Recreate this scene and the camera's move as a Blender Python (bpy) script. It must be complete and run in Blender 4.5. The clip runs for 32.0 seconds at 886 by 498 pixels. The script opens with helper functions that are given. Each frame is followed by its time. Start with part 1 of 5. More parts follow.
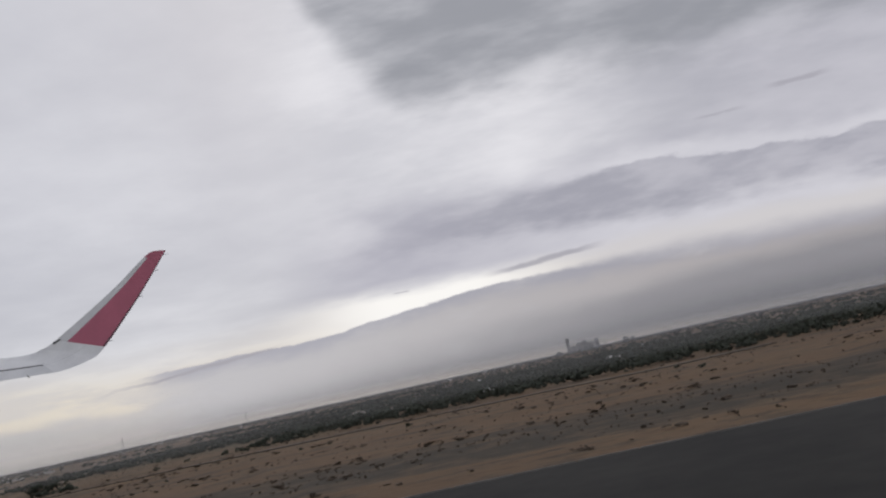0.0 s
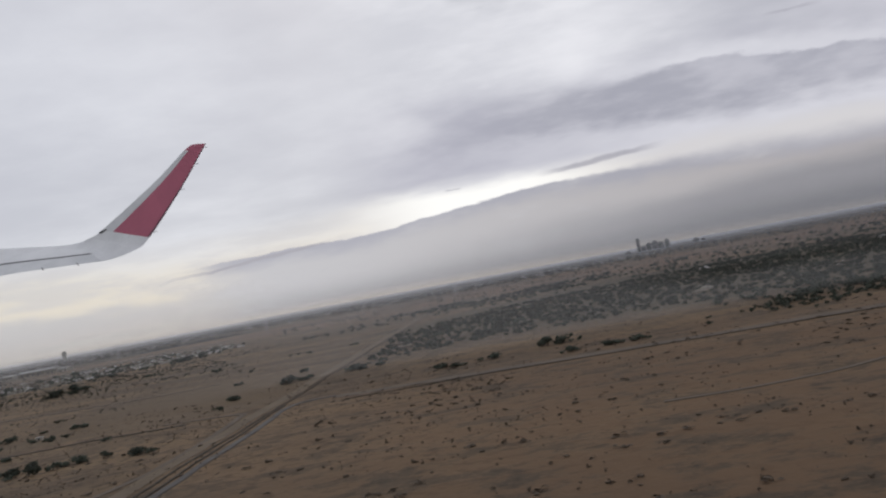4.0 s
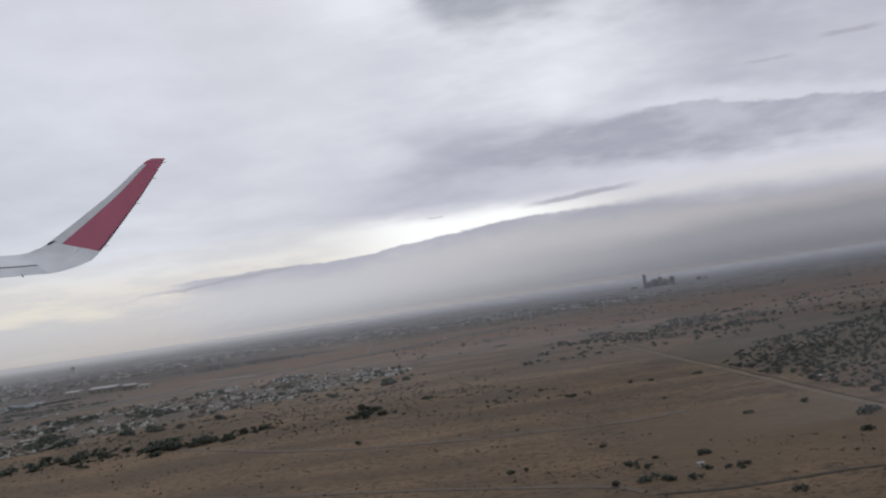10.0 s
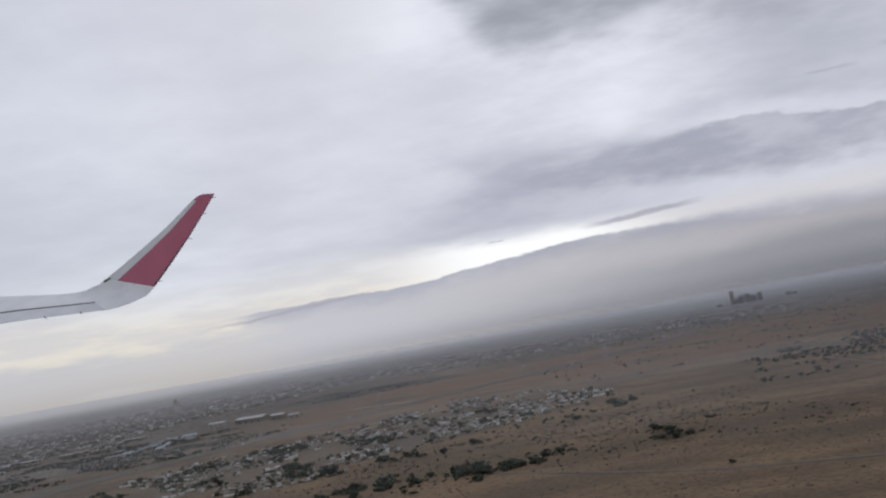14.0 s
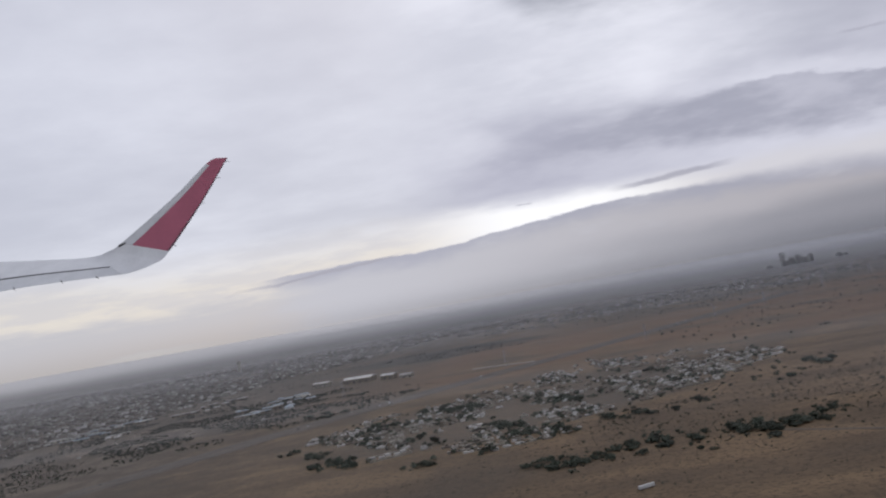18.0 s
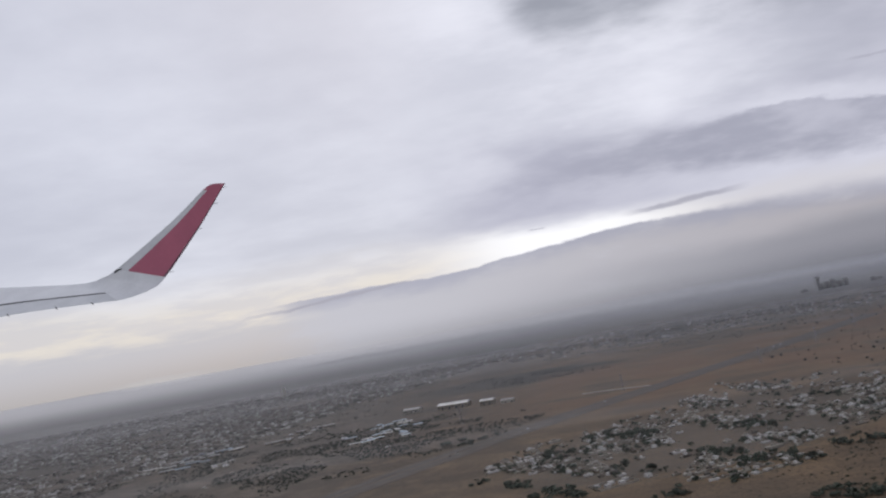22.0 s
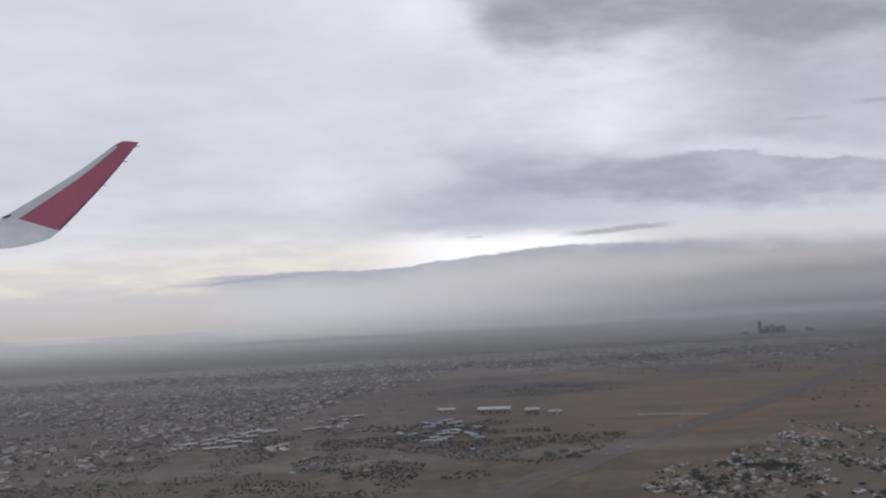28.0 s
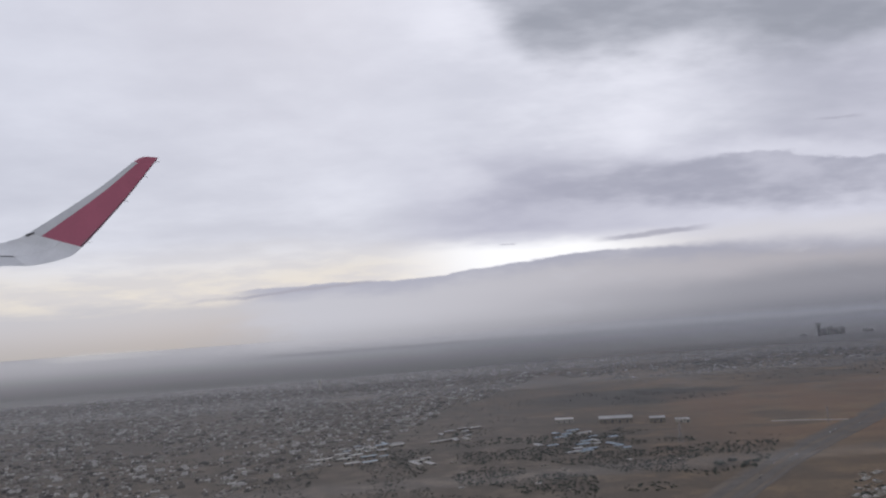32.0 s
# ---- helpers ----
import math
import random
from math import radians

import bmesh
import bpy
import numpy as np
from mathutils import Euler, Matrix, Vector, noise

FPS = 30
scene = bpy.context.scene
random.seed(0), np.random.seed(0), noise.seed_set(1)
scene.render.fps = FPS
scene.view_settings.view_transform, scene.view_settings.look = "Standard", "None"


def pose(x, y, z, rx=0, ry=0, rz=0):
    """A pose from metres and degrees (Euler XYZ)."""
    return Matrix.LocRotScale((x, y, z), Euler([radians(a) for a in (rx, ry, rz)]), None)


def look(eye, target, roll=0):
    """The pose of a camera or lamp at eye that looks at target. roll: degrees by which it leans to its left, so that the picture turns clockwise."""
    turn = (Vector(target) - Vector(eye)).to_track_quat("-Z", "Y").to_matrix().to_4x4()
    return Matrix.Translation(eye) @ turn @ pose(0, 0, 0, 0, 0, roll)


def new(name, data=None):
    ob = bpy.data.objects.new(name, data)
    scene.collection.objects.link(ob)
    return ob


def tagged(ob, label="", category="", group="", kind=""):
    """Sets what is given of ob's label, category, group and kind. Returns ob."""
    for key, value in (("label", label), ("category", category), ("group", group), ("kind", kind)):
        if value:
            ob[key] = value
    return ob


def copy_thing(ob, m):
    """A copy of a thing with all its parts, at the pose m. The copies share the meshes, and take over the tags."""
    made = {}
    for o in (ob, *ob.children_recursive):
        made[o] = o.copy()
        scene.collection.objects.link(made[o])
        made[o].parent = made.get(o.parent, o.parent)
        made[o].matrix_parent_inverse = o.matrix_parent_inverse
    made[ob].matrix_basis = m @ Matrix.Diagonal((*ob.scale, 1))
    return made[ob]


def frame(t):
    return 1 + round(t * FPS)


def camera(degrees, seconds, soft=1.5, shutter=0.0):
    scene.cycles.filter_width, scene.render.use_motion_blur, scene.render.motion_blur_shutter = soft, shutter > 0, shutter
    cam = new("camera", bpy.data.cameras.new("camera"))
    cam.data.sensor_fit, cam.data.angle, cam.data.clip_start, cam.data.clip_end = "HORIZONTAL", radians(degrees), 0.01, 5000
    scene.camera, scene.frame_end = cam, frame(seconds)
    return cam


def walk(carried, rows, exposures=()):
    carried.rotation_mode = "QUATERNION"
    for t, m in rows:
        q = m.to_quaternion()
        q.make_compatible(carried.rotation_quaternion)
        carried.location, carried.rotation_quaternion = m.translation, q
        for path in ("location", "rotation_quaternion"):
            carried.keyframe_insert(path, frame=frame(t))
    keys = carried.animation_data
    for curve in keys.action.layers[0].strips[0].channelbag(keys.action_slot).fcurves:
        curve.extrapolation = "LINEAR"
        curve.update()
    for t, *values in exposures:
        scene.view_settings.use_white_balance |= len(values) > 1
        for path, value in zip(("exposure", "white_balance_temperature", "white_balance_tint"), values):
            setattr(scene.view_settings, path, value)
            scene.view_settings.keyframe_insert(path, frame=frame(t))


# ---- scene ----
# ---- camera ----
S = 0.14  # the whole place is laid out in metres of the plan and built at this scale

PATH = [
    (0, -0, -0, 2.142, 99.723, 12.123, 4.19),
    (0.5, -5.021, -0.428, 2.614, 97.026, 10.413, 2.698),
    (1, -10.041, -0.857, 3.101, 95.013, 9.112, 1.655),
    (1.5, -15.06, -1.284, 3.616, 94.307, 8.703, 1.239),
    (2, -20.077, -1.709, 4.173, 94.379, 8.883, 1.797),
    (2.5, -25.091, -2.131, 4.784, 94.711, 9.337, 3.744),
    (3, -30.106, -2.551, 5.452, 94.637, 9.935, 5.734),
    (3.5, -35.13, -2.967, 6.179, 93.483, 10.545, 6.397),
    (4, -40.167, -3.368, 6.945, 92.579, 10.602, 6.413),
    (4.5, -45.212, -3.754, 7.744, 91.961, 10.297, 5.985),
    (5, -50.264, -4.12, 8.57, 91.662, 9.823, 5.296),
    (5.5, -55.315, -4.465, 9.416, 91.712, 9.37, 4.517),
    (6, -60.365, -4.786, 10.276, 92.139, 9.129, 3.816),
    (6.5, -65.415, -5.081, 11.138, 92.779, 8.037, 2.014),
    (7, -70.454, -5.362, 11.993, 93.615, 7.814, 3.165),
    (7.5, -75.475, -5.631, 12.816, 93.688, 7.964, 4.425),
    (8, -80.488, -5.886, 13.597, 93.182, 7.781, 2.757),
    (8.5, -85.536, -6.113, 14.349, 92.451, 7.563, 3.209),
    (9, -90.638, -6.306, 15.091, 92.899, 7.639, 1.248),
    (9.5, -95.79, -6.479, 15.826, 93.521, 8.196, 2.048),
    (10, -100.964, -6.651, 16.559, 94.034, 8.314, 2.386),
    (10.5, -106.141, -6.835, 17.287, 94.542, 8.387, 2.008),
    (11, -111.308, -7.034, 18, 94.602, 8.672, 2.798),
    (11.5, -116.453, -7.247, 18.697, 94.539, 8.657, 2.384),
    (12, -121.586, -7.458, 19.382, 95.764, 9.22, 3.322),
    (12.5, -126.713, -7.666, 20.055, 96.637, 9.358, 3.712),
    (13, -131.839, -7.86, 20.72, 96.122, 9.646, 5.192),
    (13.5, -136.969, -8.036, 21.379, 96.45, 9.891, 5.765),
    (14, -142.11, -8.195, 22.036, 96.463, 9.967, 5.602),
    (14.5, -147.268, -8.338, 22.7, 96.256, 9.968, 5.173),
    (15, -152.447, -8.466, 23.379, 95.925, 9.99, 4.955),
    (15.5, -157.652, -8.581, 24.078, 95.563, 10.126, 5.418),
    (16, -162.887, -8.686, 24.806, 95.267, 10.473, 7.034),
    (16.5, -168.157, -8.779, 25.564, 94.517, 10.411, 7.05),
    (17, -173.464, -8.858, 26.348, 94.127, 10.189, 6.566),
    (17.5, -178.807, -8.924, 27.156, 93.742, 9.931, 6.366),
    (18, -184.176, -8.969, 27.986, 93.833, 10.078, 6.111),
    (18.5, -189.568, -8.992, 28.833, 94.87, 9.924, 5.917),
    (19, -194.978, -8.989, 29.692, 95.541, 9.894, 5.797),
    (19.5, -200.409, -8.955, 30.556, 95.891, 9.994, 5.592),
    (20, -205.862, -8.88, 31.419, 95.882, 10.022, 5.821),
    (20.5, -211.331, -8.757, 32.276, 95.382, 10.033, 5.687),
    (21, -216.806, -8.584, 33.121, 94.956, 10.066, 5.604),
    (21.5, -222.281, -8.362, 33.945, 95.241, 10.172, 5.271),
    (22, -227.751, -8.094, 34.742, 95.64, 10.211, 5.402),
    (22.5, -233.213, -7.784, 35.508, 95.867, 9.888, 5.441),
    (23, -238.666, -7.432, 36.24, 95.973, 8.71, 4.694),
    (23.5, -244.109, -7.041, 36.938, 95.806, 7.348, 4.099),
    (24, -249.537, -6.614, 37.605, 95.469, 6.288, 3.291),
    (24.5, -254.944, -6.161, 38.244, 95.191, 5.713, 2.835),
    (25, -260.328, -5.685, 38.863, 95.258, 5.352, 2.916),
    (25.5, -265.69, -5.186, 39.462, 95.49, 5.121, 2.994),
    (26, -271.033, -4.667, 40.049, 95.962, 4.747, 2.997),
    (26.5, -276.359, -4.129, 40.623, 94.284, 3.315, -1.471),
    (27, -281.673, -3.573, 41.183, 93.791, 2.731, -3.302),
    (27.5, -286.968, -3.002, 41.723, 94.058, 2.707, -3.415),
    (28, -292.244, -2.421, 42.238, 94.664, 2.947, -2.668),
    (28.5, -297.494, -1.833, 42.722, 95.188, 3.154, -1.918),
    (29, -302.716, -1.241, 43.169, 95.209, 3.033, -2.038),
    (29.5, -307.91, -0.649, 43.581, 95.418, 2.94, -2.066),
    (30, -313.078, -0.056, 43.958, 95.455, 2.89, -2.164),
    (30.5, -318.23, 0.537, 44.309, 95.223, 2.865, -1.895),
    (31, -323.369, 1.13, 44.642, 94.924, 2.617, -2.539),
    (31.5, -328.503, 1.724, 44.964, 95.199, 3.365, -2.439),
    (32, -333.635, 2.318, 45.285, 95.351, 4.098, -1.622),
]

cam = camera(60.56, 32.0, soft=2.2)
walk(cam, [(t, pose(x, y, z, rx, ry, rz)) for t, x, y, z, rx, ry, rz in PATH],
     [(0, -0.1, 6550, 11), (1, 0, 6530, 11), (3, 0, 6500, 10), (6, 0, 6400, 10), (13, 0, 6250, 10), (19, 0, 6230, 13), (32, 0, 6230, 13)])


# ---- node helpers ----
class Net:
    """Short hand for building node trees."""

    def __init__(self, tree):
        self.tree = tree
        tree.nodes.clear()

    def node(self, kind, operation=None):
        n = self.tree.nodes.new(kind)
        if operation:
            n.operation = operation
        return n

    def link(self, a, b):
        self.tree.links.new(a, b)

    def put(self, socket, value):
        if isinstance(value, bpy.types.NodeSocket):
            self.link(value, socket)
        elif isinstance(value, (tuple, list)) and len(value) == 3 and socket.type == "RGBA":
            socket.default_value = (*value, 1)
        else:
            socket.default_value = value

    def math(self, op, a, b=0.0, c=0.0, clamp=False):
        n = self.node("ShaderNodeMath", op)
        n.use_clamp = clamp
        for socket, value in zip(n.inputs, (a, b, c)):
            self.put(socket, value)
        return n.outputs[0]

    def add(self, a, b):
        return self.math("ADD", a, b)

    def mul(self, a, b):
        return self.math("MULTIPLY", a, b)

    def step(self, value, low, high, top=1.0, bottom=0.0):
        """Smooth step of value from low to high."""
        n = self.node("ShaderNodeMapRange")
        n.interpolation_type = "SMOOTHSTEP"
        for i, v in enumerate((value, low, high, bottom, top)):
            self.put(n.inputs[i], v)
        return n.outputs[0]

    def mix(self, fac, a, b, blend="MIX"):
        n = self.node("ShaderNodeMix")
        n.data_type, n.blend_type = "RGBA", blend
        self.put(n.inputs[0], fac)
        self.put(n.inputs[6], a)
        self.put(n.inputs[7], b)
        return n.outputs[2]

    def scaled(self, vector, x, y, z):
        n = self.node("ShaderNodeVectorMath", "MULTIPLY")
        self.put(n.inputs[0], vector)
        n.inputs[1].default_value = (x, y, z)
        return n.outputs[0]

    def noise(self, vector, scale, detail=4.0, rough=0.55, shift=None):
        n = self.node("ShaderNodeTexNoise")
        if shift:
            m = self.node("ShaderNodeVectorMath", "ADD")
            self.put(m.inputs[0], vector)
            m.inputs[1].default_value = shift
            vector = m.outputs[0]
        self.put(n.inputs["Vector"], vector)
        n.inputs["Scale"].default_value = scale
        n.inputs["Detail"].default_value = detail
        n.inputs["Roughness"].default_value = rough
        return n.outputs[0]

    def xyz(self, vector):
        n = self.node("ShaderNodeSeparateXYZ")
        self.put(n.inputs[0], vector)
        return n.outputs


def srgb(r, g, b):
    return tuple((v / 255 / 12.92) if v < 10 else ((v / 255 + 0.055) / 1.055) ** 2.4 for v in (r, g, b))


# ---- world, sun ----
world = bpy.data.worlds.new("overcast_sky")
scene.world = world
world.use_nodes = True
n = Net(world.node_tree)
way = n.node("ShaderNodeTexCoord").outputs["Generated"]
wx, wy, wz = n.xyz(way)
flat = n.node("ShaderNodeCombineXYZ")  # the cloud deck seen in perspective
deck_z = n.math("MAXIMUM", n.add(wz, 0.12), 0.05)
n.put(flat.inputs[0], n.math("DIVIDE", wx, deck_z))
n.put(flat.inputs[1], n.math("DIVIDE", wy, deck_z))
big = n.noise(flat.outputs[0], 0.55, 4.0, 0.5)
small = n.noise(flat.outputs[0], 1.9, 5.0, 0.6)
lump = n.add(n.mul(big, 0.7), n.mul(small, 0.3))
deck = n.mix(n.step(lump, 0.36, 0.66), srgb(197, 198, 206), srgb(223, 224, 230))
turn_east = n.step(wx, -0.45, 0.4)
fog = n.mix(n.step(wz, -0.03, 0.035), n.mix(turn_east, srgb(172, 169, 166), srgb(118, 120, 127)), n.mix(turn_east, srgb(190, 190, 195), srgb(146, 147, 153)))
glow = n.mix(n.step(n.add(wz, n.mul(n.add(small, -0.5), 0.03)), 0.03, 0.056), fog, n.mix(n.step(small, 0.4, 0.62), srgb(210, 206, 204), srgb(224, 217, 206)))
overcast = n.mix(n.step(n.add(wz, n.mul(n.add(lump, -0.5), 0.09)), 0.066, 0.125), glow, deck)
sky = n.node("ShaderNodeTexSky")
sky.sky_type, sky.sun_disc = "NISHITA", False
sky.sun_elevation, sky.sun_rotation = radians(32), radians(-8)
clear = n.scaled(sky.outputs[0], 0.1, 0.1, 0.1)
back = n.node("ShaderNodeBackground")
n.put(back.inputs[0], n.mix(0.93, clear, overcast))
back.inputs[1].default_value = 1.0
n.link(back.outputs[0], n.node("ShaderNodeOutputWorld").inputs[0])

sun_data = bpy.data.lights.new("sun", "SUN")
sun_data.energy, sun_data.angle, sun_data.color = 0.7, radians(14), (1.0, 0.95, 0.88)
sun = new("sun", sun_data)
sun.matrix_world = look((-70, 480, 320), (0, 0, 0))


# ---- materials ----
def material(name, rough=0.85, metal=0.0):
    m = bpy.data.materials.new(name)
    m.use_nodes = True
    net = Net(m.node_tree)
    shader = net.node("ShaderNodeBsdfPrincipled")
    shader.inputs["Roughness"].default_value = rough
    shader.inputs["Metallic"].default_value = metal
    shader.inputs["Specular IOR Level"].default_value = 0.25
    net.link(shader.outputs[0], net.node("ShaderNodeOutputMaterial").inputs[0])
    return m, net, shader


def metres(net):
    """Object position in plan metres (all meshes are built at scale S)."""
    return net.scaled(net.node("ShaderNodeTexCoord").outputs["Object"], 1 / S, 1 / S, 1 / S)


def mottled(name, dark, light, size, rough=0.85, vary=0.0, bump=0.0, metal=0.0):
    """A surface with stains at one scale, grain at another, and some change from thing to thing."""
    m, net, shader = material(name, rough, metal)
    p = metres(net)
    blotch = net.add(net.mul(net.noise(p, 1 / size, 3.0), 0.65), net.mul(net.noise(p, 7 / size, 4.0), 0.35))
    colour = net.mix(net.step(blotch, 0.3, 0.7), dark, light)
    if vary:
        chance = net.node("ShaderNodeObjectInfo").outputs["Random"]
        tone = net.node("ShaderNodeHueSaturation")
        net.put(tone.inputs["Value"], net.add(1 - vary, net.mul(chance, 2 * vary)))
        net.put(tone.inputs["Hue"], net.add(0.5 - vary * 0.05, net.mul(chance, vary * 0.1)))
        net.put(tone.inputs["Color"], colour)
        colour = tone.outputs[0]
    net.put(shader.inputs["Base Color"], colour)
    if bump:
        b = net.node("ShaderNodeBump")
        b.inputs["Strength"].default_value = bump
        b.inputs["Distance"].default_value = 0.1 * S
        net.put(b.inputs["Height"], blotch)
        net.link(b.outputs[0], shader.inputs["Normal"])
    return m


ASPHALT = mottled("asphalt", (0.012, 0.012, 0.0115), (0.029, 0.0275, 0.025), 34.0, 0.95, bump=0.2)
ROAD = mottled("road_asphalt", (0.078, 0.07, 0.063), (0.108, 0.096, 0.085), 40.0, 0.95)
CONCRETE = mottled("concrete", (0.095, 0.091, 0.086), (0.16, 0.154, 0.146), 5.0, 0.9, bump=0.2)
TRACK = mottled("graded_dirt", (0.082, 0.067, 0.053), (0.125, 0.099, 0.075), 18.0, 0.95)
SAND_TRACK = mottled("sandy_track", (0.105, 0.081, 0.057), (0.15, 0.114, 0.078), 18.0, 0.95)
GRAVEL = mottled("grey_gravel", (0.075, 0.07, 0.067), (0.11, 0.103, 0.097), 14.0, 0.95)
PALE = mottled("pale_gravel", (0.24, 0.21, 0.178), (0.34, 0.305, 0.262), 16.0, 0.95)
DITCH = mottled("damp_dark_soil", (0.035, 0.029, 0.023), (0.06, 0.05, 0.04), 6.0, 0.95)
VERGE = mottled("grey_verge", (0.088, 0.074, 0.061), (0.135, 0.108, 0.083), 60.0, 0.97)
LEAF = mottled("scrub_leaves", (0.031, 0.037, 0.028), (0.07, 0.078, 0.06), 2.5, 0.9, vary=0.3)
LEAF_DRY = mottled("dry_scrub_leaves", (0.066, 0.052, 0.039), (0.118, 0.093, 0.068), 2.0, 0.95, vary=0.3)
BARK = mottled("bark", (0.06, 0.045, 0.032), (0.13, 0.1, 0.07), 0.6, 0.95)
WALL_CREAM = mottled("cream_render", (0.23, 0.208, 0.173), (0.34, 0.312, 0.268), 6.0, 0.9, vary=0.22)
WALL_WHITE = mottled("white_render", (0.38, 0.37, 0.352), (0.54, 0.53, 0.508), 6.0, 0.88, vary=0.15)
WALL_SAND = mottled("sand_render", (0.115, 0.094, 0.073), (0.18, 0.15, 0.118), 6.0, 0.92, vary=0.25)
ROOF_GREY = mottled("roof_screed", (0.28, 0.271, 0.256), (0.44, 0.428, 0.406), 4.0, 0.9, vary=0.2)
ROOF_BLUE = mottled("blue_roof_sheet", (0.14, 0.19, 0.235), (0.21, 0.27, 0.325), 12.0, 0.5)
ROOF_WHITE = mottled("white_roof_sheet", (0.23, 0.23, 0.228), (0.33, 0.33, 0.328), 15.0, 0.5)
GLASS_DARK = mottled("dark_window_glass", (0.025, 0.03, 0.035), (0.05, 0.055, 0.06), 3.0, 0.2)
DOOR = mottled("brown_door", (0.09, 0.055, 0.035), (0.15, 0.1, 0.065), 1.0, 0.6)
TANK = mottled("water_tank_plastic", (0.5, 0.5, 0.48), (0.65, 0.65, 0.63), 1.0, 0.5)
STEEL = mottled("galvanised_steel", (0.2, 0.2, 0.205), (0.3, 0.3, 0.305), 3.0, 0.55, metal=0.4)
# pale tone includes some haze painted into the cladding colour
TOWER_GREY = mottled("tower_cladding", (0.27, 0.277, 0.29), (0.35, 0.356, 0.37), 20.0, 0.6)
CAR_WHITE = mottled("white_car_paint", (0.38, 0.38, 0.38), (0.46, 0.46, 0.46), 2.0, 0.3)
CAR_DARK = mottled("dark_car_paint", (0.04, 0.045, 0.055), (0.08, 0.085, 0.1), 2.0, 0.3)
TYRE = mottled("tyre_rubber", (0.015, 0.015, 0.015), (0.03, 0.03, 0.03), 0.5, 0.9)
WING_WHITE = mottled("wing_skin_white", (0.56, 0.57, 0.585), (0.66, 0.67, 0.685), 900.0, 0.4)
WING_GREY = mottled("wing_skin_grey", (0.49, 0.505, 0.52), (0.57, 0.58, 0.595), 700.0, 0.4)
WING_RED = mottled("winglet_crimson_paint", (0.34, 0.1, 0.146), (0.39, 0.112, 0.164), 900.0, 0.38)
WING_EDGE = mottled("weathered_edge", (0.1, 0.05, 0.065), (0.15, 0.07, 0.09), 300.0, 0.5)
WING_DARK = mottled("dark_seal", (0.04, 0.04, 0.045), (0.07, 0.07, 0.075), 90.0, 0.6)


def ground_material():
    m, net, shader = material("desert_ground", 0.97)
    p = metres(net)
    x, y, z = net.xyz(p)
    streak = net.noise(net.scaled(p, 0.35, 1, 1), 1 / 90, 5.0, 0.6)  # old bands along the runway
    patch = net.noise(p, 1 / 260, 4.0, 0.55, shift=(300, 90, 0))
    grain = net.noise(p, 1 / 9, 4.0, 0.65)
    fine = net.noise(p, 1 / 2.2, 3.0, 0.6)
    mats = net.noise(net.scaled(p, 0.6, 1, 1), 1 / 17, 6.0, 0.75, shift=(40, 700, 0))
    speck = net.noise(net.scaled(p, 0.7, 1, 1), 1 / 4.5, 3.0, 0.6, shift=(5, 20, 0))
    sand = net.mix(net.step(streak, 0.36, 0.66), (0.131, 0.098, 0.065), (0.224, 0.161, 0.098))
    sand = net.mix(net.step(patch, 0.5, 0.68, 0.75), sand, (0.105, 0.086, 0.066))
    open_sand = net.step(x, -480, -760, 0.3, 1.0)
    sand = net.mix(net.mul(net.step(mats, 0.48, 0.6, 0.55), open_sand), sand, (0.054, 0.045, 0.036))
    sand = net.mix(net.step(speck, 0.52, 0.62, 0.6), sand, (0.056, 0.045, 0.034))
    sand = net.mix(net.step(grain, 0.52, 0.72, 0.6), sand, (0.062, 0.05, 0.038))
    sand = net.mix(net.step(fine, 0.6, 0.72, 0.3), sand, (0.24, 0.175, 0.12))
    # dark scrub strip beside the runway
    edge = net.add(y, net.mul(net.add(streak, -0.5), 60))
    strip = net.mul(net.mul(net.step(edge, 136, 144), net.step(edge, 196, 176)), net.step(x, -225, -165))
    ragged_strip = net.mul(strip, net.step(net.add(net.mul(grain, 0.6), net.mul(mats, 0.4)), 0.38, 0.56, 0.92, 0.5))
    sand = net.mix(ragged_strip, sand, (0.056, 0.05, 0.041))
    # warm orange sand by the runway
    warm = net.mul(net.mul(net.step(y, 560, 300), net.step(x, -520, -250)), net.step(mats, 0.6, 0.45))
    sand = net.mix(net.mul(net.mul(warm, net.step(strip, 0.5, 0.0)), 0.75), sand, (0.165, 0.106, 0.062))
    # smooth graded field
    field = net.mul(net.mul(net.step(x, -640, -600), net.step(x, -440, -455)), net.mul(net.step(y, 380, 400), net.step(y, 640, 560)))
    sand = net.mix(net.mul(field, 0.7), sand, (0.155, 0.118, 0.078))
    # built-up ground of the town, greyer
    border = net.add(net.add(y, net.mul(x, 1.35)), net.mul(net.add(patch, -0.5), 700))
    town = net.mul(net.step(border, 300, -700), net.step(x, -1850, -2150))
    sand = net.mix(net.mul(town, 0.8), sand, (0.165, 0.143, 0.118))
    # dark planted basin
    bx = net.math("POWER", net.mul(net.add(x, 1640), 1 / 400), 2.0)
    by = net.math("POWER", net.mul(net.add(y, -2790), 1 / 260), 2.0)
    basin = net.step(net.add(net.add(bx, by), net.mul(grain, 0.5)), 1.45, 0.75)
    sand = net.mix(net.mul(basin, 0.95), sand, (0.036, 0.037, 0.033))
    # reddish open sand beyond the settlement
    red = net.mul(net.mul(net.step(x, -1900, -1500), net.step(y, 1500, 1900)), net.step(net.add(y, net.mul(x, -0.35)), 3500, 3000))
    sand = net.mix(net.mul(red, net.step(patch, 0.62, 0.42, 0.6)), sand, (0.175, 0.105, 0.065))
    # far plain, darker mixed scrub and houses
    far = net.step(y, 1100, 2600)
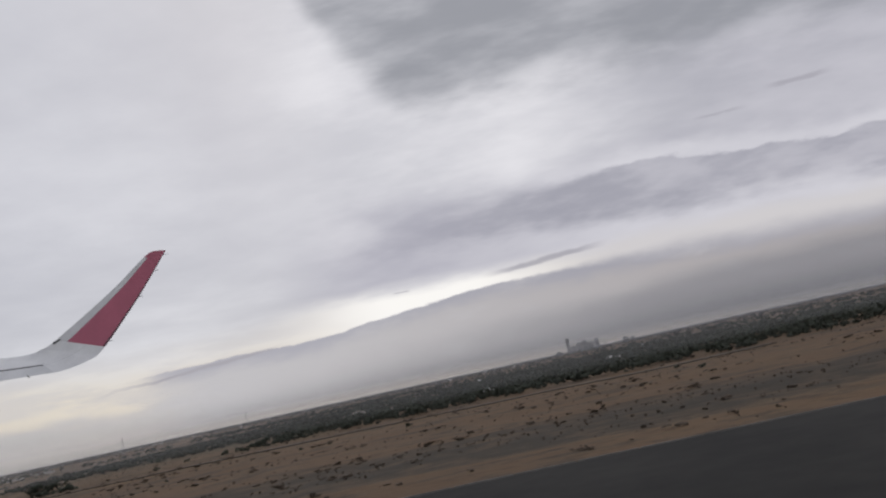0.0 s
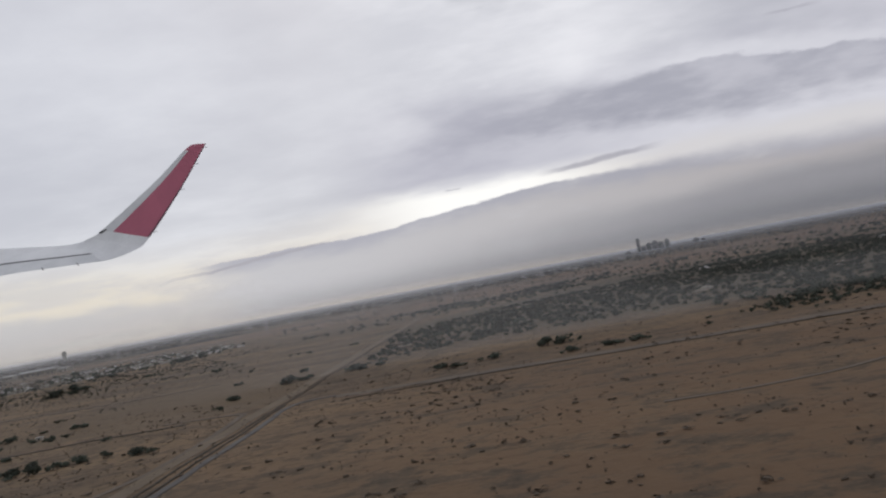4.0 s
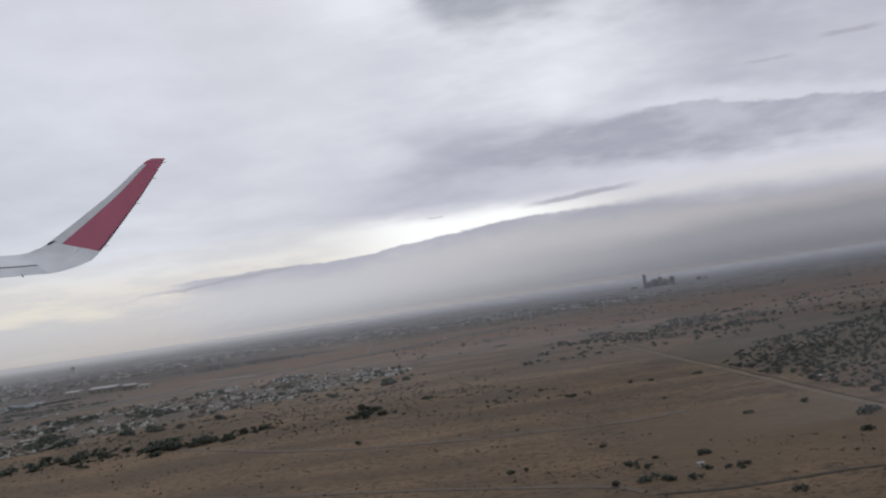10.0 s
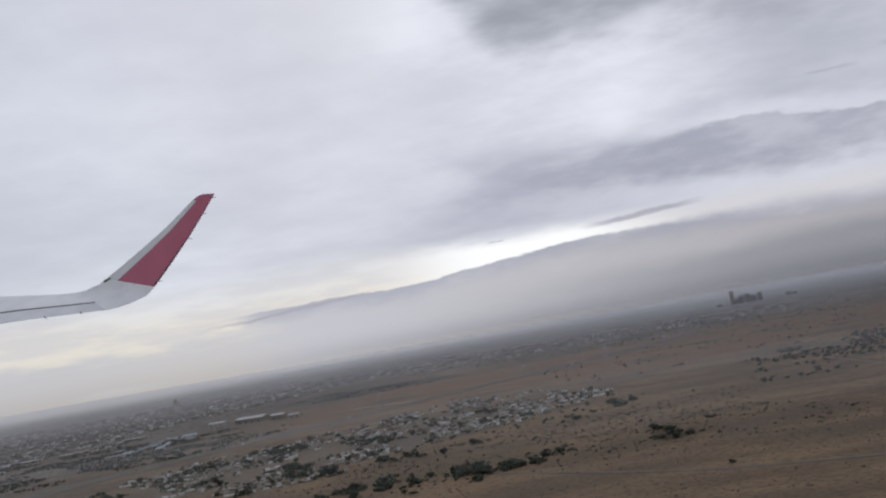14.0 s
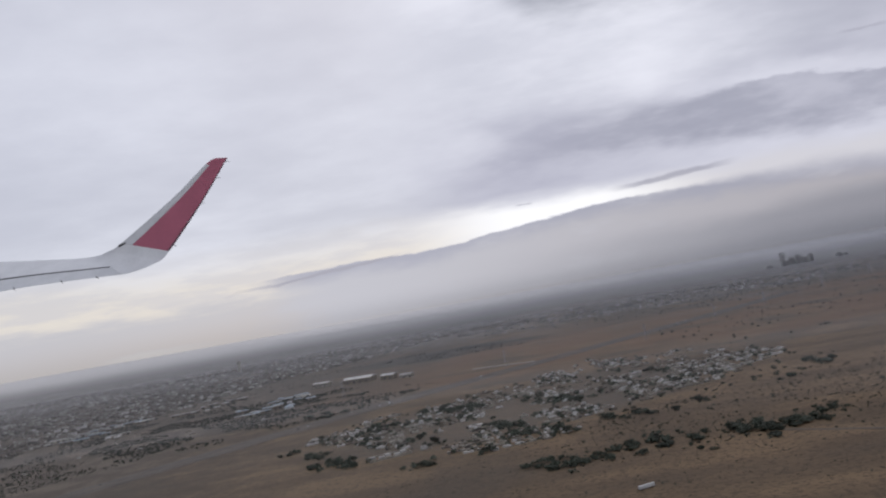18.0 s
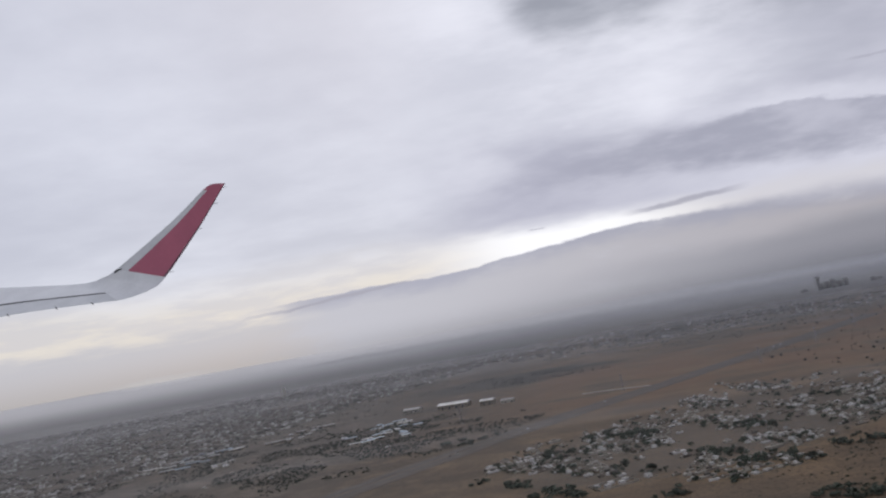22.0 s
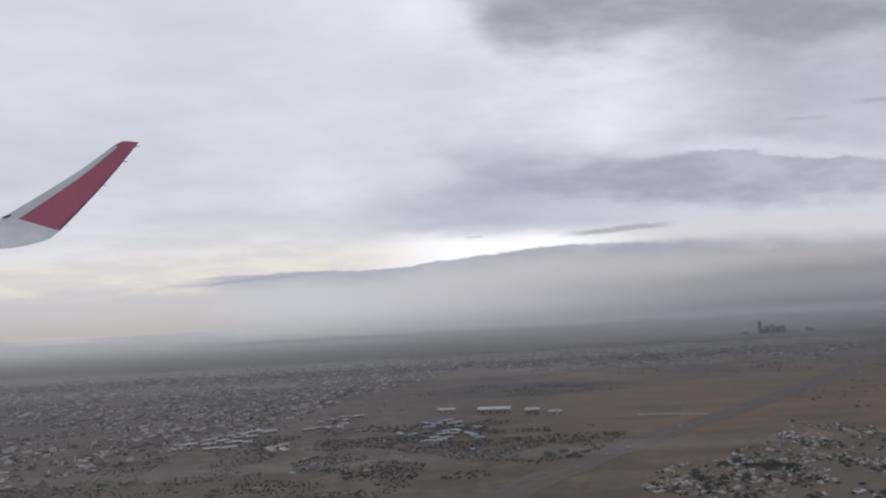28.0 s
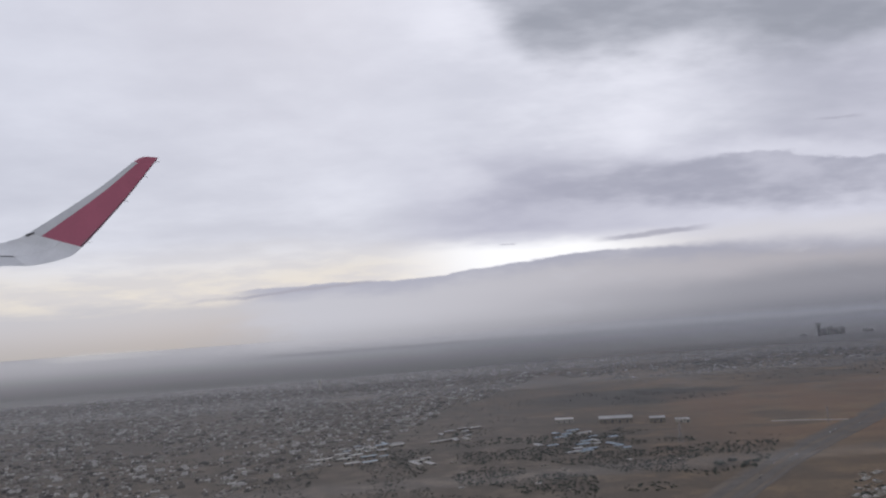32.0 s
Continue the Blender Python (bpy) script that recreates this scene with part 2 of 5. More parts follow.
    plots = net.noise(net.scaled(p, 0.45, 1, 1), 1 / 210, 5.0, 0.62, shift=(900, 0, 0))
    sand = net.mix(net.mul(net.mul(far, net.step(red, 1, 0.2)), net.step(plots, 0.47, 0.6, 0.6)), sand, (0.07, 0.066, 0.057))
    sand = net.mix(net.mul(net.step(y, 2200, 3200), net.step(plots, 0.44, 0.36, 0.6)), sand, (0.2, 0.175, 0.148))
    # near plain painted darker and slightly browner, stands in for vignetting
    sand = net.mix(net.mul(net.step(y, 2100, 1300), net.step(x, -1750, -1250)), sand, (0.82, 0.8, 0.78), "MULTIPLY")
    # planted ground of the grove
    gx, gy = net.math("DIVIDE", net.add(x, 40), 430.0), net.math("DIVIDE", net.add(y, -930), 400.0)
    planted = net.add(net.add(net.mul(gx, gx), net.mul(gy, gy)), net.mul(net.add(mats, -0.5), 1.5))
    sand = net.mix(net.step(planted, 1.15, 0.75, 0.7), sand, (0.068, 0.064, 0.044))
    # trodden grey ground of the settlement
    along = net.math("DIVIDE", net.add(net.mul(net.add(x, 1330), 0.86), net.mul(net.add(y, -1260), 0.5)), 400.0)
    across = net.math("DIVIDE", net.add(net.mul(net.add(x, 1330), -0.5), net.mul(net.add(y, -1260), 0.86)), 235.0)
    yards = net.add(net.add(net.mul(along, along), net.mul(across, across)), net.mul(net.add(mats, -0.5), 1.6))
    sand = net.mix(net.mul(net.step(yards, 1.15, 0.6, 0.7), net.step(grain, 0.3, 0.6, 1.0, 0.3)), sand, (0.112, 0.105, 0.096))
    # browner soil to the west, with dry scrub in patches
    west = net.mul(net.step(x, -1300, -2000), net.step(net.noise(p, 1 / 55, 5.0, 0.65, shift=(0, 60, 9)), 0.36, 0.56, 0.75, 0.25))
    sand = net.mix(west, sand, (0.07, 0.06, 0.05))
    net.put(shader.inputs["Base Color"], net.scaled(sand, 0.91, 0.875, 0.845))
    b = net.node("ShaderNodeBump")
    b.inputs["Strength"].default_value = 0.5
    b.inputs["Distance"].default_value = 0.6 * S
    net.put(b.inputs["Height"], net.add(grain, net.mul(fine, 0.4)))
    net.link(b.outputs[0], shader.inputs["Normal"])
    return m


def haze_material(name, alpha_of, backlit, pale, dark, far=False):
    """Stand-in for haze: a surface that scatters the sky's light by a painted opacity and lets the rest through."""
    m, net, shader = material(name)
    net.tree.nodes.remove(shader)
    p = metres(net)
    veil = net.node("ShaderNodeMixShader")
    veil.inputs[0].default_value = backlit
    # haze colour painted paler to the west, darker to the east
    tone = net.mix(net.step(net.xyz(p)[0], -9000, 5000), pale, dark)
    thick = net.step(net.xyz(p)[1], 3500, 10500, 1.0, 0.64 if far else 1.0)  # far haze painted brighter with distance, to meet the sky
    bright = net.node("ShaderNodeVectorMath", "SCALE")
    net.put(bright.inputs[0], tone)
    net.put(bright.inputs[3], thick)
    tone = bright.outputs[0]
    diff, back_lit = net.node("ShaderNodeBsdfDiffuse"), net.node("ShaderNodeBsdfTranslucent")
    for shade in (diff, back_lit):
        net.put(shade.inputs[0], tone)
    net.link(diff.outputs[0], veil.inputs[1])
    net.link(back_lit.outputs[0], veil.inputs[2])
    cover = net.node("ShaderNodeMixShader")
    net.put(cover.inputs[0], alpha_of(net, p))
    net.link(net.node("ShaderNodeBsdfTransparent").outputs[0], cover.inputs[1])
    net.link(veil.outputs[0], cover.inputs[2])
    out = [k for k in net.tree.nodes if k.type == "OUTPUT_MATERIAL"][0]
    net.link(cover.outputs[0], out.inputs[0])
    return m


def low_haze(net, p):
    # opacity painted to grow with distance, as haze in the air would
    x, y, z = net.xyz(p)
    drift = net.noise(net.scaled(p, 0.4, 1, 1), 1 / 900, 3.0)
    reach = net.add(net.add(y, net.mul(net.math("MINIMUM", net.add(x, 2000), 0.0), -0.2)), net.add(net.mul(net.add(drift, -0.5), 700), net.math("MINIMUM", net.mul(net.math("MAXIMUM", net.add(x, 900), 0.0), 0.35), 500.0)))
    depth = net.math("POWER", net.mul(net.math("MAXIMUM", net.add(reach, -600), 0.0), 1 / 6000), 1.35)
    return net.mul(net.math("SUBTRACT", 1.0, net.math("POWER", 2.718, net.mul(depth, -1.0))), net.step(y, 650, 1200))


def high_haze(net, p):
    # painted opacity of one upright sheet, imitates haze before the towers
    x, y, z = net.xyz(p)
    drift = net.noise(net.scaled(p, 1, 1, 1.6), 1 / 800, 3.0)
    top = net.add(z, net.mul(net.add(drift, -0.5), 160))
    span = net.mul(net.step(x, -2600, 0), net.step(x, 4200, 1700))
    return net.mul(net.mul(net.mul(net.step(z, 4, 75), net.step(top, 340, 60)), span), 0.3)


def cloud_material():
    m, net, shader = material("cloud_bank")
    net.tree.nodes.remove(shader)
    p = net.scaled(metres(net), 0.001, 0.001, 0.001)  # kilometres
    x, y, z = net.xyz(p)
    wisp = net.noise(net.scaled(p, 0.5, 1, 1.5), 0.9, 4.0, 0.5)
    ragged = net.noise(net.scaled(p, 0.8, 1, 2.0), 2.4, 5.0, 0.58)
    roll = net.noise(net.scaled(p, 0.6, 1, 1.0), 0.42, 3.0, 0.45, shift=(7.3, 0, 2.0))
    sway = net.add(net.mul(net.add(ragged, -0.5), 0.15), net.mul(net.add(wisp, -0.5), 0.06))
    fibre = net.noise(net.scaled(p, 0.45, 1, 1.5), 2.6, 6.0, 0.56, shift=(2.0, 0, 5.0))

    def off(value, amount):
        return net.mul(net.add(value, -0.5), amount)

    # ragged top of the low bank
    left = net.math("MINIMUM", net.add(x, 0.4), 0.0)
    right = net.math("MAXIMUM", net.add(x, -2.0), 0.0)
    top = net.add(net.add(1.13, net.mul(right, -0.03)), net.math("MAXIMUM", net.mul(left, 0.11), -0.2))
    above = net.math("SUBTRACT", z, net.add(top, sway))
    soft = net.step(x, 0.5, 3.5, 0.2, 0.022)
    bank = net.step(above, soft, net.mul(soft, -1.0))
    # upper sky: bright slit, lavender underside of the deck above it, paler higher up
    slit_near = net.mul(net.step(x, -4.6, -1.2), net.step(x, 2.2, -0.3))
    slit = net.mix(slit_near, net.mix(net.step(x, -3, 3), srgb(230, 222, 212), srgb(198, 194, 193)), (1.02, 1.01, 0.98))
    east = net.step(x, 0.8, 4.5)
    cells = net.add(net.mul(roll, 0.45), net.add(net.mul(wisp, 0.33), net.mul(fibre, 0.22)))
    high = net.mix(net.step(cells, 0.36, 0.66), net.mix(east, srgb(209, 210, 217), srgb(178, 179, 189)), net.mix(east, srgb(235, 235, 240), srgb(200, 200, 209)))
    under = net.mix(net.step(cells, 0.4, 0.62), srgb(181, 181, 193), srgb(201, 201, 210))
    deck = net.mix(net.step(net.add(z, net.add(off(roll, 1.2), off(wisp, 0.8))), 1.8, 3.0), under, high)
    sky_c = net.mix(net.step(net.add(z, net.add(off(wisp, 0.3), off(fibre, 0.22))), 1.24, 1.52), slit, deck)
    # slate stratus band with a crisp crown, thinning out to the west
    crown = net.add(net.add(2.47, net.mul(right, -0.07)), net.add(off(wisp, 0.5), off(ragged, 0.22)))
    foot_z = net.add(net.add(1.72, net.mul(x, -0.05)), net.add(off(wisp, 0.4), off(fibre, 0.35)))
    reach = net.step(net.add(x, off(roll, 2.0)), -2.6, 1.6)
    under_crown = net.math("SUBTRACT", crown, z)
    rim = net.mul(net.step(under_crown, -0.34, -0.04), net.step(x, 0.2, 2.4))
    sky_c = net.mix(net.mul(rim, 0.4), sky_c, srgb(233, 233, 239))
    band = net.mul(net.mul(net.step(under_crown, net.step(x, -0.5, 2.5, 0.0, -0.25), net.step(x, -0.5, 2.5, 0.07, 0.3)), net.step(net.math("SUBTRACT", z, foot_z), -0.1, 0.3)), reach)
    band_tone = net.mix(net.step(net.add(net.mul(wisp, 0.4), net.mul(fibre, 0.6)), 0.36, 0.64), srgb(160, 161, 173), srgb(186, 186, 196))
    sky_c = net.mix(net.mul(band, 0.85), sky_c, band_tone)
    # thin dark streaks: one in the slit, smaller ones over the band
    for x0, x1, z0, lean, thick, weight in ((0.0, 1.95, 1.285, 0.055, 0.055, 0.75), (4.5, 5.6, 2.72, 0.07, 0.06, 0.6), (3.4, 4.3, 2.72, 0.03, 0.035, 0.4), (-1.25, -0.95, 1.31, 0.0, 0.02, 0.5)):
        span = (x1 - x0) * 0.32
        sx = net.mul(net.step(x, x0, x0 + span), net.step(x, x1, x1 - span))
        sz = net.math("ABSOLUTE", net.add(net.add(z, -z0), net.add(net.mul(x, -lean), off(ragged, 0.1))))
        streak = net.mul(sx, net.step(sz, thick, thick * 0.2))
        sky_c = net.mix(net.mul(streak, weight), sky_c, srgb(163, 162, 172))
    # heavy dark cloud high up
    hx = net.math("MINIMUM", net.add(x, 0.1), 0.0)
    base = net.add(net.add(3.85, net.mul(net.mul(hx, hx), 0.75)), net.add(off(wisp, 0.9), off(ragged, 0.3)))
    heavy = net.mul(net.step(net.math("SUBTRACT", z, base), -0.3, 0.6), net.step(net.add(x, off(roll, 2.0)), 9.0, 6.0))
    heavy_tone = net.mix(net.step(net.add(net.mul(wisp, 0.7), net.mul(fibre, 0.3)), 0.35, 0.66), srgb(152, 155, 163), srgb(185, 187, 194))
    sky_c = net.mix(net.mul(heavy, 0.92), sky_c, heavy_tone)
    # the bank itself: dark crest, paler dusty belly, a second darker layer low down to the east
    side = net.step(net.add(x, off(roll, 2.0)), -5.0, 4.5)
    depth = net.mul(above, -1.0)
    crest = net.mix(side, srgb(180, 180, 189), srgb(164, 164, 174))
    belly = net.mix(side, srgb(200, 199, 202), srgb(176, 172, 174))
    foot = net.mix(side, srgb(184, 183, 186), srgb(122, 123, 129))
    body = net.mix(net.step(net.add(depth, off(fibre, 0.22)), 0.02, 0.26), crest, belly)
    body = net.mix(net.step(net.add(net.mul(wisp, 0.4), net.mul(fibre, 0.6)), 0.5, 0.66, 0.35), body, srgb(200, 199, 203))
    second = net.add(net.add(0.62, net.mul(x, 0.035)), net.add(off(wisp, 0.35), off(fibre, 0.14)))
    body = net.mix(net.mul(net.step(net.math("SUBTRACT", second, z), -0.16, 0.2, 0.7), net.step(x, -3.0, 2.5)), body, net.mix(side, srgb(166, 166, 171), srgb(132, 133, 140)))
    body = net.mix(net.step(z, 0.5, 0.05), body, foot)
    plain = net.mix(net.step(x, -6.5, 4.0), srgb(186, 184, 186), srgb(126, 127, 134))
    body = net.mix(net.step(z, 0.34, 0.0), body, plain)
    colour = net.mix(bank, sky_c, body)
    glow_shader = net.node("ShaderNodeEmission")
    net.put(glow_shader.inputs[0], colour)
    shown = net.math("MAXIMUM", net.mul(bank, net.step(net.add(x, net.add(net.mul(net.add(wisp, -0.5), 3.0), net.mul(net.add(ragged, -0.5), 1.4))), -5.9, -3.9)), net.step(net.add(x, net.add(net.mul(net.add(roll, -0.5), 0.5), net.mul(net.add(wisp, -0.5), 0.5))), -3.5, -1.2))
    cover = net.node("ShaderNodeMixShader")
    # thin streaks running out of the bank's tail, and a low white cumulus below them
    tail_z = net.add(net.add(z, net.mul(net.add(x, 4.0), -0.06)), net.add(-0.885, net.mul(net.add(ragged, -0.5), 0.13)))
    tail = net.mul(net.mul(net.step(net.math("ABSOLUTE", tail_z), 0.04, 0.01), net.step(net.add(x, net.mul(net.add(wisp, -0.5), 1.5)), -6.0, -4.6)), net.step(x, -2.6, -3.4))
    low_z = net.add(z, net.mul(net.add(ragged, -0.5), -0.22))
    puff = net.mul(net.mul(net.step(low_z, 0.24, 0.17), net.step(z, 0.07, 0.14)), net.mul(net.step(x, -7.9, -7.2), net.step(net.add(x, net.mul(z, 2.0)), -4.6, -6.6)))
    colour = net.mix(net.mul(tail, 0.8), colour, srgb(172, 170, 177))
    colour = net.mix(net.mul(puff, 0.42), colour, srgb(212, 209, 199))
    net.put(glow_shader.inputs[0], colour)
    shown = net.math("MAXIMUM", shown, net.math("MAXIMUM", tail, net.mul(puff, 0.5)))
    shown = net.mul(shown, net.step(z, 0.0, 0.18))  # the bank dissolves into the ground haze
    net.put(cover.inputs[0], shown)
    net.link(net.node("ShaderNodeBsdfTransparent").outputs[0], cover.inputs[1])
    net.link(glow_shader.outputs[0], cover.inputs[2])
    out = [k for k in net.tree.nodes if k.type == "OUTPUT_MATERIAL"][0]
    net.link(cover.outputs[0], out.inputs[0])
    return m


GROUND = ground_material()
LOW_HAZE = haze_material("low_haze_sheet", low_haze, 0.12, (0.62, 0.61, 0.6), (0.44, 0.455, 0.49), True)
HIGH_HAZE = haze_material("high_haze_sheet", high_haze, 0.5, (0.8, 0.79, 0.78), (0.56, 0.548, 0.54))
CLOUDS = cloud_material()


def haze_curtain(strength, west, rise, height, lean):
    """Painted opacity of an upright haze sheet that thins towards the ground and reaches higher to the west."""
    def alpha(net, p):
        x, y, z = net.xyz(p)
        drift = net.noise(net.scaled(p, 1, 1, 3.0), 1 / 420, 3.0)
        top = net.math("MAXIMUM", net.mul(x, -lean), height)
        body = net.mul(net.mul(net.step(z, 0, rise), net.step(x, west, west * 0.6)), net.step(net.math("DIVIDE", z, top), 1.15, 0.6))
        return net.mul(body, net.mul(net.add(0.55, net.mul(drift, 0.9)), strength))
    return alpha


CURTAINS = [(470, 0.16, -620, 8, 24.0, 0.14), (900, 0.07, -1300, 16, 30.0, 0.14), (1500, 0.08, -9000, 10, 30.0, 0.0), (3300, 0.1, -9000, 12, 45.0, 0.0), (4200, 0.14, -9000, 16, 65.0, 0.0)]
CURTAIN_HAZE = [haze_material("haze_curtain_sheet", haze_curtain(k, west, rise, height, lean), 0.6, (0.9, 0.9, 0.905), (0.56, 0.562, 0.585)) for y, k, west, rise, height, lean in CURTAINS]


# ---- building helpers: everything below is in plan metres ----
def mesh_of(name, bm, mat, smooth=False):
    bm.transform(Matrix.Scale(S, 4))
    data = bpy.data.meshes.new(name)
    bm.to_mesh(data)
    bm.free()
    data.materials.append(mat)
    if smooth:
        for f in data.polygons:
            f.use_smooth = True
    return data


def thing(name, label, category, place=(0, 0, 0), turn=0.0, group="", kind=""):
    ob = new(name)
    ob.empty_display_size = 0.2
    ob.matrix_basis = pose(place[0] * S, place[1] * S, place[2] * S, 0, 0, turn)
    return tagged(ob, label, category, group, kind)


def part(name, bm, mat, parent, label="", smooth=False, at=None):
    ob = new(name, bm if isinstance(bm, bpy.types.Mesh) else mesh_of(name, bm, mat, smooth))
    ob.parent = parent
    if at:
        ob.location = [v * S for v in at]
    return tagged(ob, label)


def box(bm, x0, x1, y0, y1, z0, z1, inset=0.0):
    """A block; inset narrows its top."""
    low = [bm.verts.new(v) for v in ((x0, y0, z0), (x1, y0, z0), (x1, y1, z0), (x0, y1, z0))]
    i = inset
    high = [bm.verts.new(v) for v in ((x0 + i, y0 + i, z1), (x1 - i, y0 + i, z1), (x1 - i, y1 - i, z1), (x0 + i, y1 - i, z1))]
    bm.faces.new(low[::-1])
    bm.faces.new(high)
    for k in range(4):
        bm.faces.new((low[k], low[(k + 1) % 4], high[(k + 1) % 4], high[k]))
    return bm


def block(x0, x1, y0, y1, z0, z1, inset=0.0):
    return box(bmesh.new(), x0, x1, y0, y1, z0, z1, inset)


def relief(x, y):
    """Height of the ground: low swells, flat by the runway."""
    calm = min(1.0, max(0.0, (y - 118) / 40)) * min(1.0, max(0.0, (2600 - y) / 600))
    v = noise.noise((x / 130, y / 55, 0.3)) * 0.7 + noise.noise((x / 34, y / 20, 4.1)) * 0.35
    return v * calm


def ribbon(line, width, lift=0.12):
    """A strip of road along a line of (x, y), following the ground."""
    pts = []
    for (ax, ay), (bx, by) in zip(line, line[1:]):
        steps = max(2, int(math.hypot(bx - ax, by - ay) / 18))
        pts += [(ax + (bx - ax) * k / steps, ay + (by - ay) * k / steps) for k in range(steps)]
    pts.append(line[-1])
    bm = bmesh.new()
    rows = []
    for k, (px, py) in enumerate(pts):
        qx, qy = pts[min(k + 1, len(pts) - 1)]
        ox, oy = pts[max(k - 1, 0)]
        dx, dy = qx - ox, qy - oy
        d = math.hypot(dx, dy) or 1
        nx, ny = -dy / d, dx / d
        wob = 1 + 0.12 * noise.noise((px / 25, py / 25, 2.0))
        row = []
        for o, drop in ((-0.5, -0.9), (-0.46, 0), (0, 0.05), (0.46, 0), (0.5, -0.9)):
            vx, vy = px + nx * o * width * wob, py + ny * o * width * wob
            row.append(bm.verts.new((vx, vy, relief(px, py) + lift + 0.25 + drop)))
        rows.append(row)
    for a, b in zip(rows, rows[1:]):
        for k in range(4):
            bm.faces.new((a[k], b[k], b[k + 1], a[k + 1]))
    bmesh.ops.recalc_face_normals(bm, faces=bm.faces)
    return bm


def bend(points, steps=6):
    """A smooth line through the given points."""
    out = []
    for k in range(len(points) - 1):
        p0, p1 = points[max(k - 1, 0)], points[k]
        p2, p3 = points[k + 1], points[min(k + 2, len(points) - 1)]
        for j in range(steps):
            t = j / steps
            out.append(tuple(0.5 * (2 * b + (c - a) * t + (2 * a - 5 * b + 4 * c - d) * t * t + (3 * b - a - 3 * c + d) * t ** 3) for a, b, c, d in zip(p0, p1, p2, p3)))
    return out + [points[-1]]


def setting(name, bm, mat, label, category, smooth=False):
    return tagged(new(name, mesh_of(name, bm, mat, smooth)), label, category, kind="structure")


# ---- ground, haze sheets and clouds ----
def spread(marks):
    """Grid lines from (start, end, step) stretches."""
    out = []
    for a, b, d in marks:
        out += list(np.arange(a, b, d))
    return out + [marks[-1][1]]


xs = spread([(-25000, -6000, 1900), (-6000, -3600, 200), (-3600, -1400, 40), (-1400, 500, 14), (500, 1500, 100), (1500, 6000, 500), (6000, 25000, 1900)])
ys = spread([(-25000, -1000, 2400), (-1000, 60, 106), (60, 700, 9), (700, 1700, 25), (1700, 3200, 75), (3200, 8000, 300), (8000, 25000, 1700)])
verts = [(x * S, y * S, relief(x, y) * S) for y in ys for x in xs]
nx = len(xs)
faces = [(j * nx + i, j * nx + i + 1, (j + 1) * nx + i + 1, (j + 1) * nx + i) for j in range(len(ys) - 1) for i in range(nx - 1)]
ground_mesh = bpy.data.meshes.new("ground")
ground_mesh.from_pydata(verts, [], faces)
ground_mesh.materials.append(GROUND)
for f in ground_mesh.polygons:
    f.use_smooth = True
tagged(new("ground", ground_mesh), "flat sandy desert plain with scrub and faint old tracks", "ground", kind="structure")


def sheet(name, corners, mat, label):
    bm = bmesh.new()
    bm.faces.new([bm.verts.new(c) for c in corners])
    ob = tagged(new(name, mesh_of(name, bm, mat)), label, "haze", kind="structure")
    return ob


# added flat sheet above the roofs, stands in for distance haze
sheet("dust_haze", ((-24000, 640, 11), (24000, 640, 11), (24000, 24500, 11), (-24000, 24500, 11)), LOW_HAZE, "flat see-through sheet of painted pale grey-brown dust haze over the far plain")
sheet("dust_haze", ((-14000, 4950, 0), (14000, 4950, 0), (14000, 4950, 700), (-14000, 4950, 700)), HIGH_HAZE, "upright sheet of thin painted grey haze in front of the distant towers")
# added upright sheets, together they imitate haze thickening with distance
for (y, k, west, rise, height, lean), mat in zip(CURTAINS, CURTAIN_HAZE):
    sheet("dust_haze", ((-9000, y, 0), (6000, y, 0), (6000, y, 900), (-9000, y, 900)), mat, "upright sheet of thin painted grey haze across the plain")
backdrop = sheet("backdrop", ((-20000, 10600, -5), (20000, 10600, -5), (20000, 10600, 8500), (-20000, 10600, 8500)), CLOUDS, "grey cloud bank with a bright ragged slit near the horizon")
backdrop["category"] = "sky"

setting("runway", block(-172, 1600, -260, 111, -0.5, 0.16, 0.4), ASPHALT, "dark asphalt runway with a straight edge", "runway")
pad = bmesh.new()
rng = random.Random(8)
def slab(bm, corners, top):
    """A flat piece of paving with straight sides."""
    low, high = [[bm.verts.new((x, y, z)) for x, y in corners] for z in (-0.4, top)]
    bm.faces.new(high)
    for k in range(len(corners)):
        bm.faces.new((low[k], low[(k + 1) % len(corners)], high[(k + 1) % len(corners)], high[k]))


slab(pad, [(-131.0, 112.2), (-128.3, 119.4), (-129.8, 131.0), (-134.9, 140.3), (-135.2, 116.0)], 0.3)
slab(pad, [(-128.2, 119.7), (-127.2, 148.0), (-134.7, 140.6), (-129.6, 131.2)], 0.36)
slab(pad, [(-130.7, 112.1), (-125.2, 112.3), (-126.4, 124.0), (-127.1, 146.0), (-128.0, 119.3)], 0.26)
slab(pad, [(-136.6, 112.2), (-133.2, 112.1), (-133.4, 115.0), (-136.3, 115.3)], 0.55)
for k in range(11):  # broken pieces round its near end
    x, y, w = rng.uniform(-138, -121), rng.uniform(112.4, 116), rng.uniform(0.5, 1.7)
    box(pad, x, x + w, y, y + w * rng.uniform(0.6, 1.2), -0.3, rng.uniform(0.25, 0.5), 0.1)
setting("concrete_apron", pad, CONCRETE, "broken pale concrete slabs beside the runway end", "pavement")
edge = bmesh.new()
for k in range(90):
    box(edge, -172 + k * 9, -172 + k * 9 + 8.9, 111.1, 111.7, -0.3, 0.24, 0.1)
setting("kerb", edge, CONCRETE, "worn pale edge strip along the runway", "kerb")
FENCE = bend([(-420, 90), (-424.5, 200), (-428, 277), (-431, 369), (-441, 580), (-453, 873), (-480, 1500)])
setting("dirt_road", ribbon([(x - 7.5, y) for x, y in FENCE], 9, 0.0), SAND_TRACK, "graded sandy road beside a ditch across the plain", "road")
